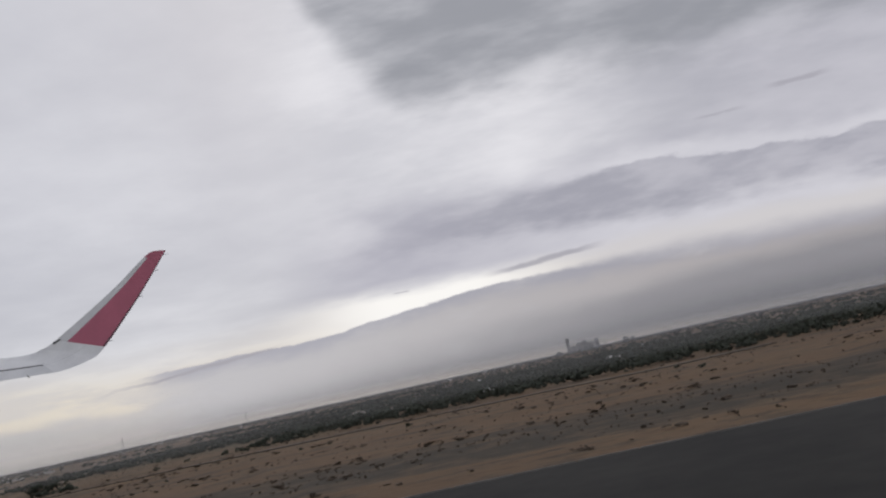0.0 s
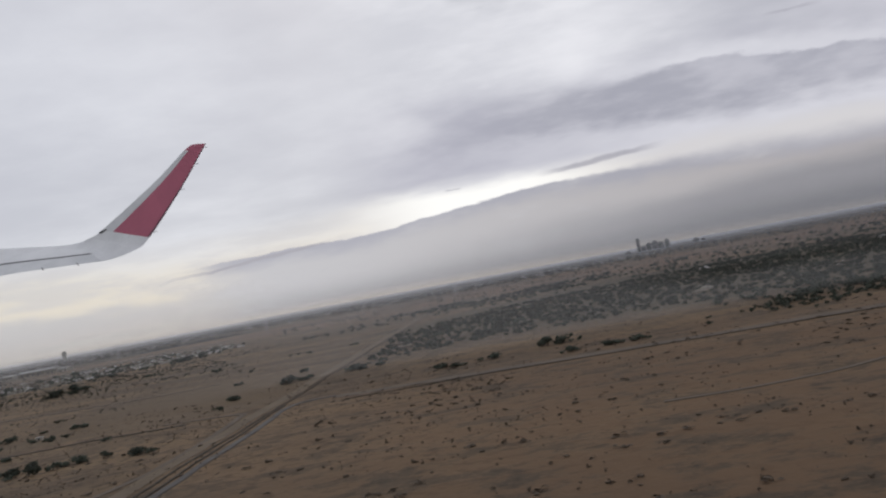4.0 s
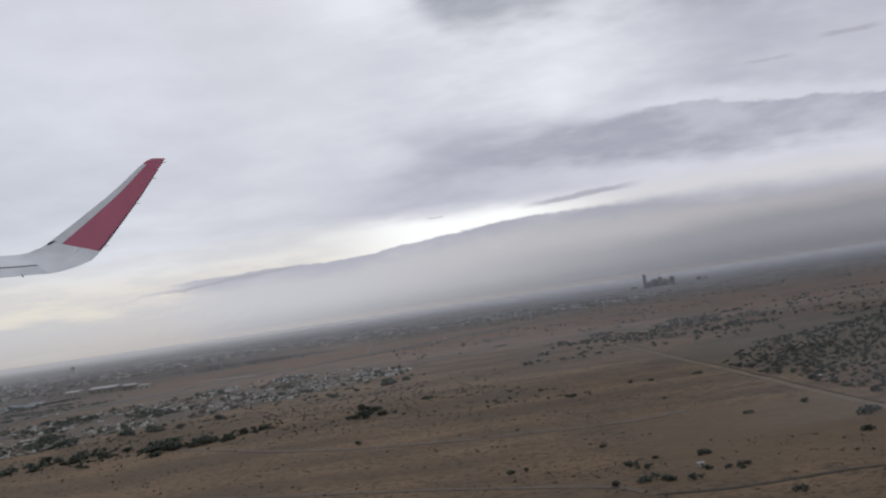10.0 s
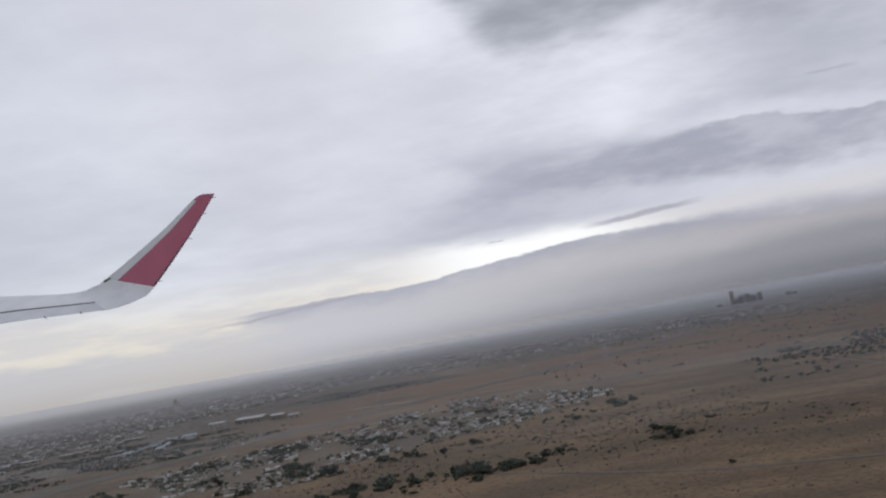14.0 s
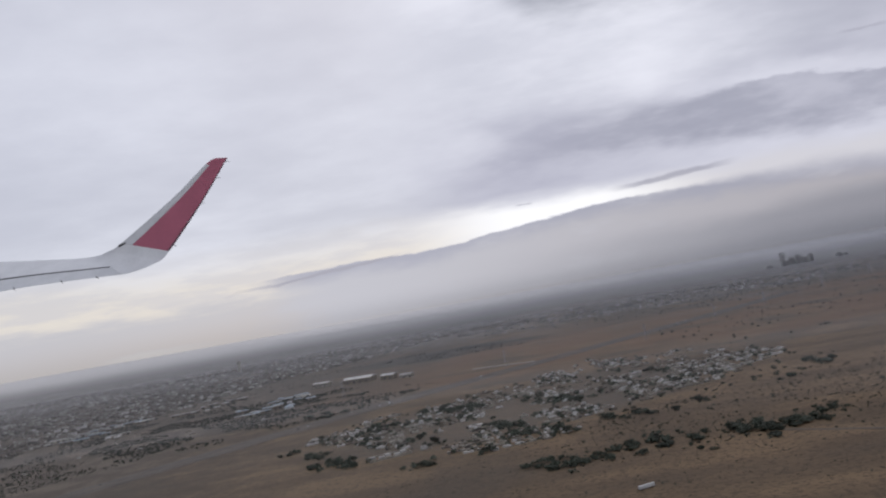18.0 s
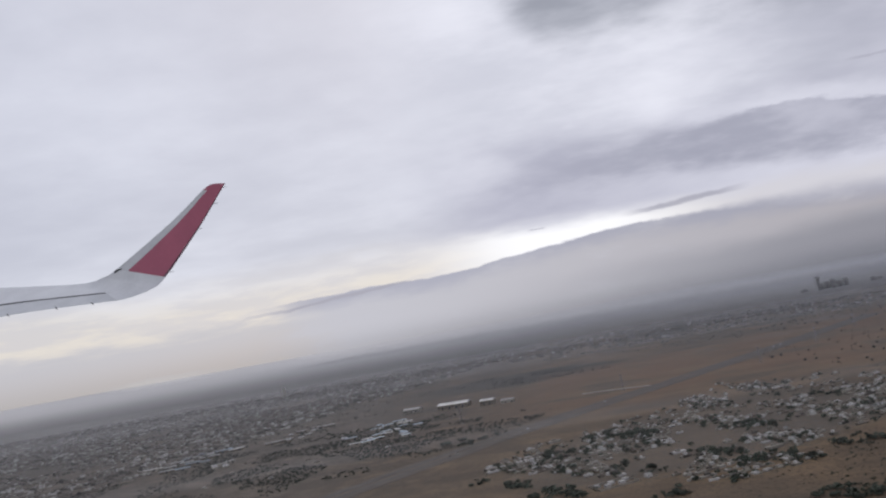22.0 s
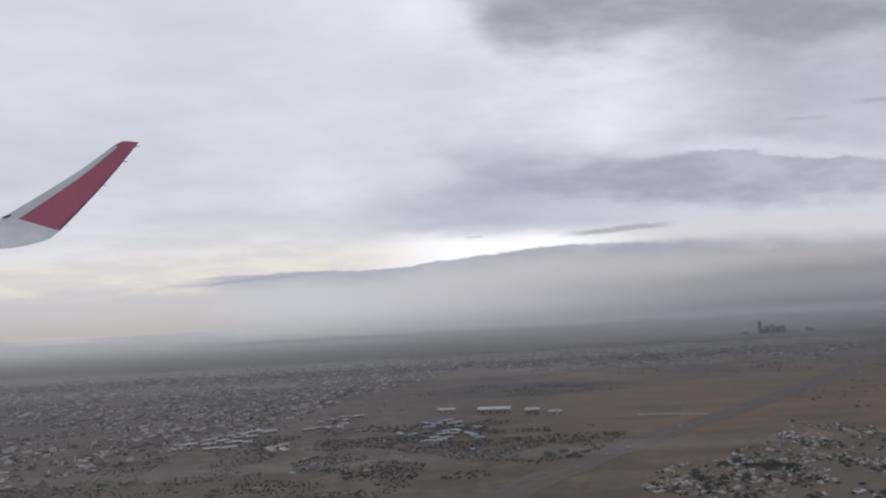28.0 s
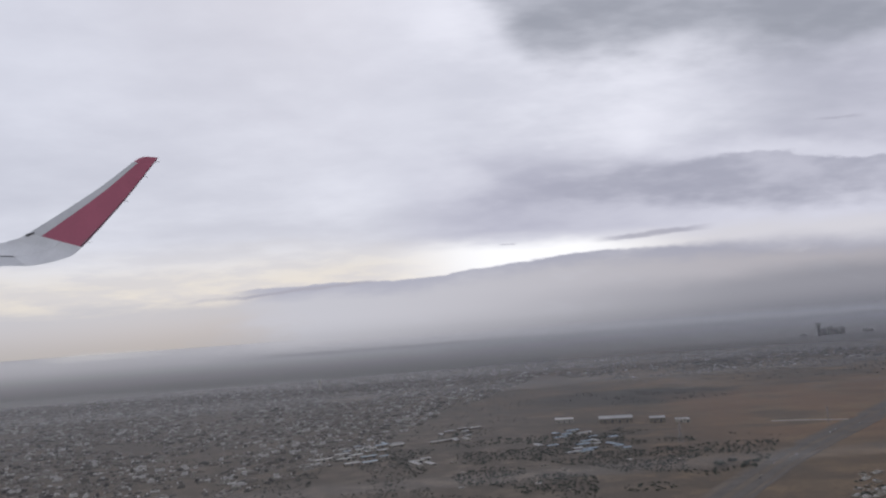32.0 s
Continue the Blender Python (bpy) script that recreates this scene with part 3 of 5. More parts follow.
setting("ditch", ribbon(FENCE, 1.3, 0.1), DITCH, "dark ditch line along the dirt road", "ditch")
setting("ditch", ribbon(bend([(-413, 90), (-419.5, 205), (-423.7, 275), (-427.6, 350), (-429, 378)]), 1.2, 0.1), DITCH, "dark ditch line along the gravel road", "ditch")
setting("gravel_road", ribbon(bend([(-408.5, 100), (-415.8, 206), (-418.3, 271), (-421.5, 331), (-423.6, 360), (-419, 379), (-401, 384)]), 3.6, 0.0), GRAVEL, "grey gravel road beside the ditch", "road")
setting("scrub_track", ribbon(bend([(-401, 382), (-373, 378), (-313, 373), (-240, 369), (-100, 362), (120, 350)]), 12, -0.08), TRACK, "grey-brown vehicle track through scrub", "road")
setting("ditch", ribbon(bend([(-392, 362), (-318, 365), (-247, 360), (-100, 353), (120, 341)]), 1.3, 0.06), DITCH, "dark ditch line along the scrub track", "ditch")
setting("curved_track", ribbon(bend([(-455, 190), (-440, 234), (-439, 270), (-446, 350), (-455, 372), (-500, 380)]), 4, 0.0), TRACK, "curved tyre-worn track in the sand", "road")
setting("old_track", ribbon(bend([(-480, 366), (-547, 368), (-600, 366), (-640, 372)]), 4, 0.02), DITCH, "faint old track with a low dark bank", "road")
setting("old_track", ribbon(bend([(-640, 372), (-700, 420), (-1026, 551)]), 6, 0.0), TRACK, "faint old track in the sand", "road")
setting("old_track", ribbon(bend([(-560, 600), (-640, 590), (-866, 647), (-1082, 800)]), 9, 0.0), TRACK, "wide faint old track in the sand", "road")
setting("pale_track", ribbon(bend([(-253, 220), (-225, 222), (-199, 227), (-170, 240)]), 2.5, 0.0), TRACK, "pale worn track through dark scrub", "road")
HIGHWAY = bend([(-2250, 850), (-2080, 1070), (-1893, 1297), (-1660, 1565), (-1340, 1883), (-1120, 2100), (-730, 2500), (-300, 2960)])


def beside(line, gap):
    """The line shifted sideways."""
    out = []
    for k, (x, y) in enumerate(line):
        (ax, ay), (bx, by) = line[max(k - 1, 0)], line[min(k + 1, len(line) - 1)]
        d = math.hypot(bx - ax, by - ay)
        out.append((x - (by - ay) / d * gap, y + (bx - ax) / d * gap))
    return out


setting("highway_verge", ribbon(HIGHWAY, 84, 0.0), VERGE, "grey-brown graded verge of the highway", "road")
for gap in (-16, 16):
    setting("highway", ribbon(beside(HIGHWAY, gap), 20, 0.25), ROAD, "dark grey highway carriageway curving past the settlement", "road")
setting("service_road", ribbon(beside(HIGHWAY, -36), 8, 0.25), ROAD, "narrow dark service road beside the highway", "road")
setting("junction_road", ribbon(bend([(-1318, 1948), (-1345, 1958), (-1390, 1975), (-1450, 1998), (-1490, 2006)]), 15, 0.5), PALE, "pale side road joining the highway", "road")


# ---- the wing ----
def airfoil(u):
    """Half thickness of the section along the chord, 0 to 1."""
    return 2.6 * (0.2969 * math.sqrt(max(u, 0)) - 0.126 * u - 0.3516 * u * u + 0.2843 * u ** 3 - 0.1036 * u ** 4)


# stations from the inboard panel to the tip: leading edge (across, up, deep), trailing edge, thickness, how far the section is turned upright
STATIONS = [
    ((-900, -232, -92), (-900, -325, 92), 12, 0.0),
    ((-560, -200, -84), (-560, -262, 73), 9, 0.0),
    ((-374, -190, -70), (-374, -223, 60), 7, 0.0),
    ((-281, -185, -59), (-215, -203, 45), 5, 0.05),
    ((-240, -178, -46), (-175, -199, 34), 5, 0.2),
    ((-222, -170, -34), (-130, -184, 22), 6, 0.5),
    ((-194, -153, -21), (-105, -164, 11), 4.5, 0.85),
    ((-95, -68, -8), (-47, -80, 6), 3, 1.0),
    ((-37, -10, -3), (-8, -14, 2), 2, 1.0),
    ((-18, -0.5, -2), (0, 0, 1), 1, 1.0),
]
WING_UNIT = 4550 / 1342.7 / S


def station(s):
    """The section at s, which counts the stations."""
    k = min(int(s), len(STATIONS) - 2)
    f = s - k
    rows = [STATIONS[max(k - 1, 0)], STATIONS[k], STATIONS[k + 1], STATIONS[min(k + 2, len(STATIONS) - 1)]]

    def glide(a, b, c, d):
        return 0.5 * (2 * b + (c - a) * f + (2 * a - 5 * b + 4 * c - d) * f * f + (3 * b - a - 3 * c + d) * f ** 3)

    le = Vector([glide(*[r[0][j] for r in rows]) for j in range(3)])
    te = Vector([glide(*[r[1][j] for r in rows]) for j in range(3)])
    for v in (le, te):  # depth runs along the line of sight
        v.x, v.y = v.x + 0.297 * v.z, v.y - 0.08 * v.z
    return le, te, glide(*[r[2] for r in rows]), min(1, max(0, glide(*[r[3] for r in rows])))


def skin(s0, s1, u0, u1, rows=14, cols=9, puff=0.0):
    """A closed piece of the wing between two stations and two places on the chord."""
    bm = bmesh.new()
    rings = []
    for i in range(rows + 1):
        le, te, thick, up = station(s0 + (s1 - s0) * i / rows)
        out = Vector((0, 1 - up, up)).normalized()
        ring = []
        for side in (1, -1):
            us = [u0 + (u1 - u0) * (0.5 - 0.5 * math.cos(math.pi * j / cols)) for j in range(cols + 1)]
            for u in (us if side > 0 else us[::-1]):
                ring.append(bm.verts.new((le + (te - le) * u + out * side * (airfoil(u) * thick + 0.15 + puff)) * WING_UNIT))
        rings.append(ring)
    for a, b in zip(rings, rings[1:]):
        for k in range(len(a)):
            bm.faces.new((a[k], a[(k + 1) % len(a)], b[(k + 1) % len(a)], b[k]))
    bm.faces.new(rings[0])
    bm.faces.new(rings[-1][::-1])
    bmesh.ops.recalc_face_normals(bm, faces=bm.faces)
    bmesh.ops.split_edges(bm, edges=[e for e in bm.edges if e.calc_face_angle(0.0) > 0.6])  # keeps the sharp edges crisp
    return bm


def rod(a, b, r, sides=6, tip=None):
    """A thin round bar from a to b."""
    a, b = Vector(a), Vector(b)
    axis = (b - a).normalized()
    side = axis.orthogonal().normalized()
    other = axis.cross(side)
    bm = bmesh.new()
    rings = []
    for p, q in ((a, r), (b, r if tip is None else tip)):
        rings.append([bm.verts.new(p + (side * math.cos(k * math.tau / sides) + other * math.sin(k * math.tau / sides)) * q) for k in range(sides)])
    for k in range(sides):
        bm.faces.new((rings[0][k], rings[0][(k + 1) % sides], rings[1][(k + 1) % sides], rings[1][k]))
    bm.faces.new(rings[0][::-1])
    bm.faces.new(rings[1])
    return bm


wing = new("airplane_wing")
tagged(wing, "white airliner wing tip with an upturned crimson winglet, in flight", "airplane wing")
wing.matrix_basis = pose(-1778.6, 4341.9, 1090.1, 95.541, 9.894, 5.797)  # so far off that it keeps its bearing all along the flight
part("wing_panel", skin(0, 6, 0.0, 0.62, 40), WING_WHITE, wing, smooth=True)
part("trailing_edge_panel", skin(0, 3.6, 0.625, 1.0, 30), WING_GREY, wing, "grey aileron panel", smooth=True)
part("aileron_gap", skin(0, 3.62, 0.6, 0.64, 30, 3, 0.35), WING_DARK, wing, "dark seam ahead of the aileron")
part("fairing", skin(3.62, 6, 0.625, 1.0, 16), WING_WHITE, wing, smooth=True)
winglet = part("winglet", skin(6.004, 9, 0.24, 0.95, 26), WING_RED, wing, "crimson painted winglet", smooth=True)
part("trailing_edge", skin(6.004, 9, 0.953, 1.0, 26, 3), WING_EDGE, winglet, "dark thin trailing edge", smooth=True)
part("leading_edge", skin(6.004, 7.95, 0.0, 0.238, 24, 6), WING_GREY, winglet, "bare grey leading edge", smooth=True)
part("tip_cap", skin(7.955, 9, 0.0, 0.238, 10, 6), WING_RED, winglet, smooth=True)
part("navigation_light", rod(Vector((-203, -156, -20)) * WING_UNIT, Vector((-190, -150, -16)) * WING_UNIT, 2.2 * WING_UNIT, 8, 0.9 * WING_UNIT), WING_DARK, wing, "dark lamp housing")
for k, s in enumerate((6.15, 7.0, 7.6, 8.2)):
    le, te, thick, up = station(s)
    part("static_wick", rod(te * WING_UNIT, (te + Vector((7, 1, 0))) * WING_UNIT, 0.45 * WING_UNIT), WING_DARK, winglet)
for k, s in enumerate((1.6, 2.05, 2.5, 2.9)):
    le, te, thick, up = station(s)
    part("hinge_fairing", rod((te + Vector((-7, 1, -8))) * WING_UNIT, (te + Vector((5, -1.5, 8))) * WING_UNIT, 1.5 * WING_UNIT, 6, 0.5 * WING_UNIT), WING_DARK, wing)


# ---- trees and scrub ----
def crown_mesh(rng, width, height, leaf, count, base):
    """Many small tilted leaf clumps in a few uneven lobes, with gaps between them."""
    bm = bmesh.new()
    lobes = []
    for k in range(rng.randint(4, 7)):
        a, d = rng.uniform(0, math.tau), rng.uniform(0.1, 0.42) * width
        lobes.append((math.cos(a) * d, math.sin(a) * d, base + height * rng.uniform(0.28, 0.62), width * rng.uniform(0.2, 0.33), height * rng.uniform(0.24, 0.38)))
    for k in range(count):
        lx, ly, lz, rw, rh = rng.choice(lobes)
        d = Vector((rng.gauss(0, 1), rng.gauss(0, 1), rng.gauss(0.15, 1))).normalized()
        r = rng.uniform(0.55, 1.08)
        c = Vector((lx + d.x * rw * r, ly + d.y * rw * r, max(base * 0.6, lz + d.z * rh * r)))
        a = Vector((rng.gauss(0, 1), rng.gauss(0, 1), rng.gauss(0, 0.6))).normalized()
        b = a.cross(d if abs(a.dot(d)) < 0.95 else Vector((0, 0, 1))).normalized()
        size = leaf * rng.uniform(0.6, 1.3)
        lift = d * size * 0.35
        ring = [c + a * size, c + b * size * 0.8 + lift, c - a * size * 0.9, c - b * size * 0.75 + lift * 0.5]
        vs = [bm.verts.new(v) for v in ring]
        peak = bm.verts.new(c + d * size * 0.55)
        for j in range(4):
            bm.faces.new((vs[j], vs[(j + 1) % 4], peak))
    return bm


def trunk_mesh(rng, width, height):
    """A short tapered trunk that forks into limbs."""
    bm = bmesh.new()

    def limb(a, b, r0, r1):
        piece = rod(a, b, r0, 5, r1)
        data = bpy.data.meshes.new("limb")
        piece.to_mesh(data)
        piece.free()
        bm.from_mesh(data)
        bpy.data.meshes.remove(data)

    fork = (rng.uniform(-0.1, 0.1) * width, rng.uniform(-0.1, 0.1) * width, height * 0.34)
    limb((0, 0, -0.4), fork, width * 0.045, width * 0.032)
    for k in range(4):
        a = k * math.tau / 4 + rng.uniform(-0.5, 0.5)
        limb(fork, (math.cos(a) * width * 0.3, math.sin(a) * width * 0.3, height * rng.uniform(0.55, 0.75)), width * 0.026, width * 0.008)
    return bm


TREE_KINDS = []
for k in range(6):
    rng = random.Random(40 + k)
    w, h = (6.0, 3.9) if k < 2 else ((6.0, 3.0) if k < 4 else (6.0, 2.3))
    TREE_KINDS.append((mesh_of("trunk", trunk_mesh(rng, w, h), BARK), mesh_of("crown", crown_mesh(rng, w, h, 0.5, 230, h * 0.08), LEAF)))
SHRUB_KINDS = [mesh_of("crown", crown_mesh(random.Random(70 + k), 2.2, 1.3, 0.56, 9, 0.1), LEAF_DRY) for k in range(6)]


def tree(x, y, size, kind, turn, label, group, flat=1.0):
    ob = thing("tree", label, "tree", (x, y, relief(x, y) - 0.05), turn, group)
    k = size / 6.0
    ob.scale = (k, k, k * flat)
    trunk, crown = TREE_KINDS[kind]
    part("trunk", trunk, BARK, ob)
    part("crown", crown, LEAF, ob)
    return ob


TREES_FIELD = [(-591, 448, 6), (-486, 450, 6), (-480, 409, 5), (-466, 494, 9), (-457, 501, 7), (-477, 568, 5), (-561, 672, 5), (-643, 357, 5), (-704, 467, 3), (-715, 462, 3), (-631, 431, 5), (-626, 397, 6), (-638, 402, 7), (-614, 393, 5), (-656, 395, 5), (-572, 349, 6), (-647, 504, 4), (-600, 410, 4), (-621, 452, 4), (-583, 402, 3), (-586, 306, 5), (-574, 302, 6), (-564, 302, 5), (-554, 304, 6), (-531, 295, 7), (-516, 287, 7), (-508, 295, 6), (-502, 301, 7), (-490, 302, 5), (-470, 299, 8), (-524, 359, 3), (-635, 321, 4), (-688, 361, 5)]
TREES_MIDDLE = [(-283, 449, 9), (-274, 449, 9), (-250, 399, 7), (-235, 398, 6), (-317, 433, 9), (-348, 430, 8), (-339, 424, 6), (-416, 509, 11), (-403, 518, 6), (-541, 805, 4), (-561, 822, 4), (-489, 806, 7), (-274, 396, 6), (-1154, 807, 9), (-1086, 769, 9), (-1082, 798, 12), (-1056, 797, 8), (-1046, 817, 8), (-1023, 826, 8), (-879, 882, 10), (-857, 877, 12), (-640, 442, 5), (-590, 407, 4), (-578, 409, 4), (-540, 307, 5), (-527, 554, 4), (-564, 807, 4), (-1190, 803, 8), (-1103, 809, 14), (-1084, 810, 14), (-1041, 809, 12), (-1022, 810, 9), (-1011, 843, 8)]
TREES_FAR = [(-991, 856, 8), (-955, 1106, 10), (-880, 1197, 12), (-851, 1214, 10), (-861, 830, 12), (-879, 840, 8), (-847, 837, 8), (-799, 929, 7), (-636, 768, 6), (-848, 663, 4), (-1143, 830, 6), (-1166, 758, 5), (-1198, 793, 10), (-1164, 806, 10), (-1223, 775, 7), (-1109, 825, 13), (-1091, 823, 13), (-1056, 820, 13), (-1260, 782, 8), (-1284, 780, 9), (-1316, 768, 9), (-1298, 773, 7), (-1154, 748, 5), (-887, 1230, 12), (-878, 1171, 12), (-1599, 962, 8), (-1649, 978, 6), (-1469, 884, 9), (-1179, 992, 9), (-1143, 989, 7), (-1813, 1531, 14), (-1782, 1556, 12), (-1762, 1529, 8), (-2310, 2174, 9), (-2199, 2061, 8)]


BUSHES = []
rng = random.Random(5)
for spots in (TREES_FIELD, TREES_MIDDLE, TREES_FAR):
    for x, y, size in spots:
        kind = rng.randrange(6)
        for k in range(3 if size > 5 else rng.randrange(2)):  # smaller growth round its foot
            BUSHES.append((x + rng.gauss(0, size * 0.6), y + rng.gauss(0, size * 0.4)))
        tree(x, y, size * rng.uniform(1.1, 1.35) * (1.5 if x < -780 else 1.0), kind, rng.uniform(0, 360), "dark green thorn tree with a wide low crown on sand", "thorn trees on the plain", rng.uniform(0.65, 1.0))


def inside(x, y, ring):
    """Whether (x, y) lies in the polygon."""
    hit = False
    for (ax, ay), (bx, by) in zip(ring, ring[1:] + ring[:1]):
        if (ay > y) != (by > y) and x < (bx - ax) * (y - ay) / (by - ay) + ax:
            hit = not hit
    return hit


def scatter(rng, ring, count, apart=0.0):
    """Random places inside a polygon."""
    x0, x1 = min(p[0] for p in ring), max(p[0] for p in ring)
    y0, y1 = min(p[1] for p in ring), max(p[1] for p in ring)
    out = []
    tries = 0
    while len(out) < count and tries < count * 30:
        tries += 1
        x, y = rng.uniform(x0, x1), rng.uniform(y0, y1)
        if inside(x, y, ring) and all((x - a) ** 2 + (y - b) ** 2 > apart * apart for a, b in (out[-400:] if apart else ())):
            out.append((x, y))
    return out


def clumps(name, places, sizes, source, mat, label, category, seed, squash=1.0):
    """Many plants as one mesh, made from copies of a few."""
    rng = random.Random(seed)
    base = []
    for data in source:
        co = np.empty(len(data.vertices) * 3, np.float32)
        data.vertices.foreach_get("co", co)
        tri = np.empty(len(data.loops), np.int32)
        data.loops.foreach_get("vertex_index", tri)
        base.append((co.reshape(-1, 3), tri.reshape(-1, 3)))
    verts, faces, start = [], [], 0
    for (x, y), size in zip(places, sizes):
        co, tri = base[rng.randrange(len(base))]
        a = rng.uniform(0, math.tau)
        c, s = math.cos(a) * size, math.sin(a) * size
        flat = rng.uniform(0.7, 1.1) * squash
        v = np.stack([co[:, 0] * c - co[:, 1] * s + x * S, co[:, 0] * s + co[:, 1] * c + y * S, co[:, 2] * size * flat + relief(x, y) * S], 1)
        verts.append(v)
        faces.append(tri + start)
        start += len(v)
    data = bpy.data.meshes.new(name)
    data.from_pydata(np.concatenate(verts), [], np.concatenate(faces))
    data.materials.append(mat)
    return tagged(new(name, data), label, category, kind="stuff")


SPARSE = [mesh_of("crown", crown_mesh(random.Random(90 + k), 6.0, 3.8, 1.15, 28, 0.4), LEAF) for k in range(5)]
TINY = [mesh_of("crown", crown_mesh(random.Random(110 + k), 6.0, 3.6, 1.8, 10, 0.4), LEAF) for k in range(5)]
clumps("thorn_bushes", BUSHES, [rng.uniform(0.45, 0.95) for q in BUSHES], SPARSE, LEAF, "low dark green thorn bushes round the trees", "bushes", 2)
GROVE = [(-450, 851), (-417, 540), (-346, 578), (-144, 565), (60, 520), (330, 900), (255, 1347), (-104, 1184), (-341, 1044)]
rng = random.Random(11)
near_grove = [q for q in scatter(rng, GROVE, 520, 9) if q[1] < 900 and q[0] < 0][:150]
for x, y in near_grove:
    tree(x, y, rng.uniform(4, 8), rng.randrange(6), rng.uniform(0, 360), "dense dark green farm tree in a walled grove", "trees of the grove", rng.uniform(0.8, 1.2))
far_grove = scatter(rng, GROVE, 4300)
clumps("grove_trees", far_grove, [rng.uniform(0.4, 1.1) for q in far_grove], SPARSE, LEAF, "dense dark green trees of a desert farm grove", "trees", 3)
TREE_BELTS = [
    ([(-602, 1536), (-395, 1714), (-73, 1821), (-198, 1298), (-425, 1282)], 700, 1.2),
    ([(-1300, 3706), (-746, 3718), (-478, 4244), (-1200, 4000)], 500, 1.4),
    ([(-178, 428), (-39, 385), (320, 350), (800, 560), (200, 720), (-60, 560)], 2600, 0.95),
    ([(-900, 1500), (-300, 1900), (300, 2300), (-200, 2700), (-1000, 2300)], 260, 1.2),
    ([(-1330, 760), (-950, 800), (-820, 840), (-960, 900), (-1300, 850)], 70, 1.0),
    ([(-250, 395), (420, 330), (450, 460), (-200, 470)], 70, 0.6),
    ([(-180, 240), (500, 230), (600, 330), (-140, 300)], 16, 0.4),
    ([(-170, 500), (250, 430), (1100, 420), (1500, 900), (500, 1100), (-100, 760)], 4200, 1.0),
    ([(-700, 1150), (500, 1200), (1500, 1700), (700, 2300), (-500, 1700)], 1500, 1.35),
    ([(-2000, 1350), (-1700, 1560), (-1560, 1800), (-1900, 2100), (-2500, 2000), (-2400, 1500)], 3600, 0.95),
    ([(-1940, 2850), (-1830, 3060), (-1390, 2850), (-1340, 2600), (-1750, 2540)], 500, 1.1),
    ([(-3600, 1600), (-2100, 2200), (-1900, 3300), (-2600, 4600), (-4500, 4600)], 6000, 1.0),
    ([(-1200, 3000), (900, 2600), (2200, 4600), (-1500, 5000)], 2600, 1.5),
    ([(-3300, 1100), (-2350, 1000), (-2050, 1400), (-1750, 1700), (-1900, 2050), (-2500, 1900), (-3100, 1500)], 7000, 0.75),
    ([(-7000, 3000), (-4200, 1500), (-1800, 4000), (-1400, 5800), (-6800, 5800)], 5000, 1.3),
    ([(-1250, 980), (-820, 1150), (-830, 1350), (-1000, 1280), (-1300, 1000)], 60, 1.1),
]
places, sizes = [], []
for ring, count, size in TREE_BELTS:
    for q in scatter(rng, ring, count):
        if inside(*q, GROVE) or (q[1] > 900 and noise.noise((q[0] / 110, q[1] / 110, 7)) < -0.08):
            continue
        places.append(q)
        sizes.append(size * rng.uniform(0.5, 1.25))
near = [k for k, q in enumerate(places) if q[1] < 1300]
away = [k for k, q in enumerate(places) if q[1] >= 1300]
clumps("plain_trees", [places[k] for k in near], [sizes[k] for k in near], SPARSE, LEAF, "scattered dark green trees of the desert plain", "trees", 4)
clumps("far_trees", [places[k] for k in away], [sizes[k] for k in away], TINY, LEAF, "scattered dark green trees over the far plain and town", "trees", 5)

PLAIN = [(-1500, 640), (-1300, 240), (-200, 118), (700, 118), (700, 520), (-300, 640), (-900, 1250), (-1500, 1000)]
shrubs = scatter(rng, PLAIN, 12000)
shrubs += [(rng.uniform(-230, 420), rng.gauss(166, 15)) for k in range(900)]
shrubs = [q for q in shrubs if q[1] > 116 and not (-640 < q[0] < -445 and 385 < q[1] < 600 and rng.random() < 0.85) and abs(q[0] + 426) > 7]
shrubs += [(rng.uniform(-380, 420), rng.uniform(118, 420)) for k in range(1500)] + [(rng.uniform(-900, -300), rng.uniform(190, 480)) for k in range(3500)]
keep = [q for q in shrubs if noise.noise((q[0] / 70, q[1] / 40, 9)) > -0.12]
clumps("low_scrub", keep, [rng.choice((0.25, 0.3, 0.35, 0.4, 0.5, 0.7)) * rng.uniform(0.7, 1.1) * (0.75 if q[0] > -220 else 1.0) for q in keep], SHRUB_KINDS, LEAF_DRY, "low dry brown scrub dotted over sand", "scrub", 6)

dots = scatter(rng, [(-1560, 760), (-1350, 330), (-640, 330), (-560, 700), (-820, 1150), (-1300, 1000)], 3600)
dots += scatter(rng, [(-1350, 880), (-1150, 760), (-760, 800), (-640, 1250), (-950, 1180), (-1220, 1040)], 900)
dots = [q for q in dots if noise.noise((q[0] / 90, q[1] / 60, 2)) > -0.2]
clumps("desert_bushes", dots, [rng.choice((0.15, 0.2, 0.25, 0.3, 0.45)) * rng.uniform(0.8, 1.2) * (1.6 if q[1] > 760 and q[0] > -1350 else 1.0) for q in dots], TINY, LEAF, "small grey-green bushes dotted over open sand", "bushes", 12, 0.6)
mats = [(rng.uniform(-390, 430), rng.uniform(122, 430)) for k in range(3600)] + [(rng.uniform(-900, -300), rng.uniform(200, 460)) for k in range(1200)]
mats = [q for q in mats if noise.noise((q[0] / 60, q[1] / 34, 5)) + 0.4 * noise.noise((q[0] / 14, q[1] / 9, 1)) > 0.1 and q[1] > 118]
clumps("brush_mats", mats, [rng.choice((0.6, 0.8, 1.0, 1.3, 1.8)) for q in mats], SHRUB_KINDS, LEAF_DRY, "flat dark mats of dry brush on the sand", "scrub", 15, 0.4)


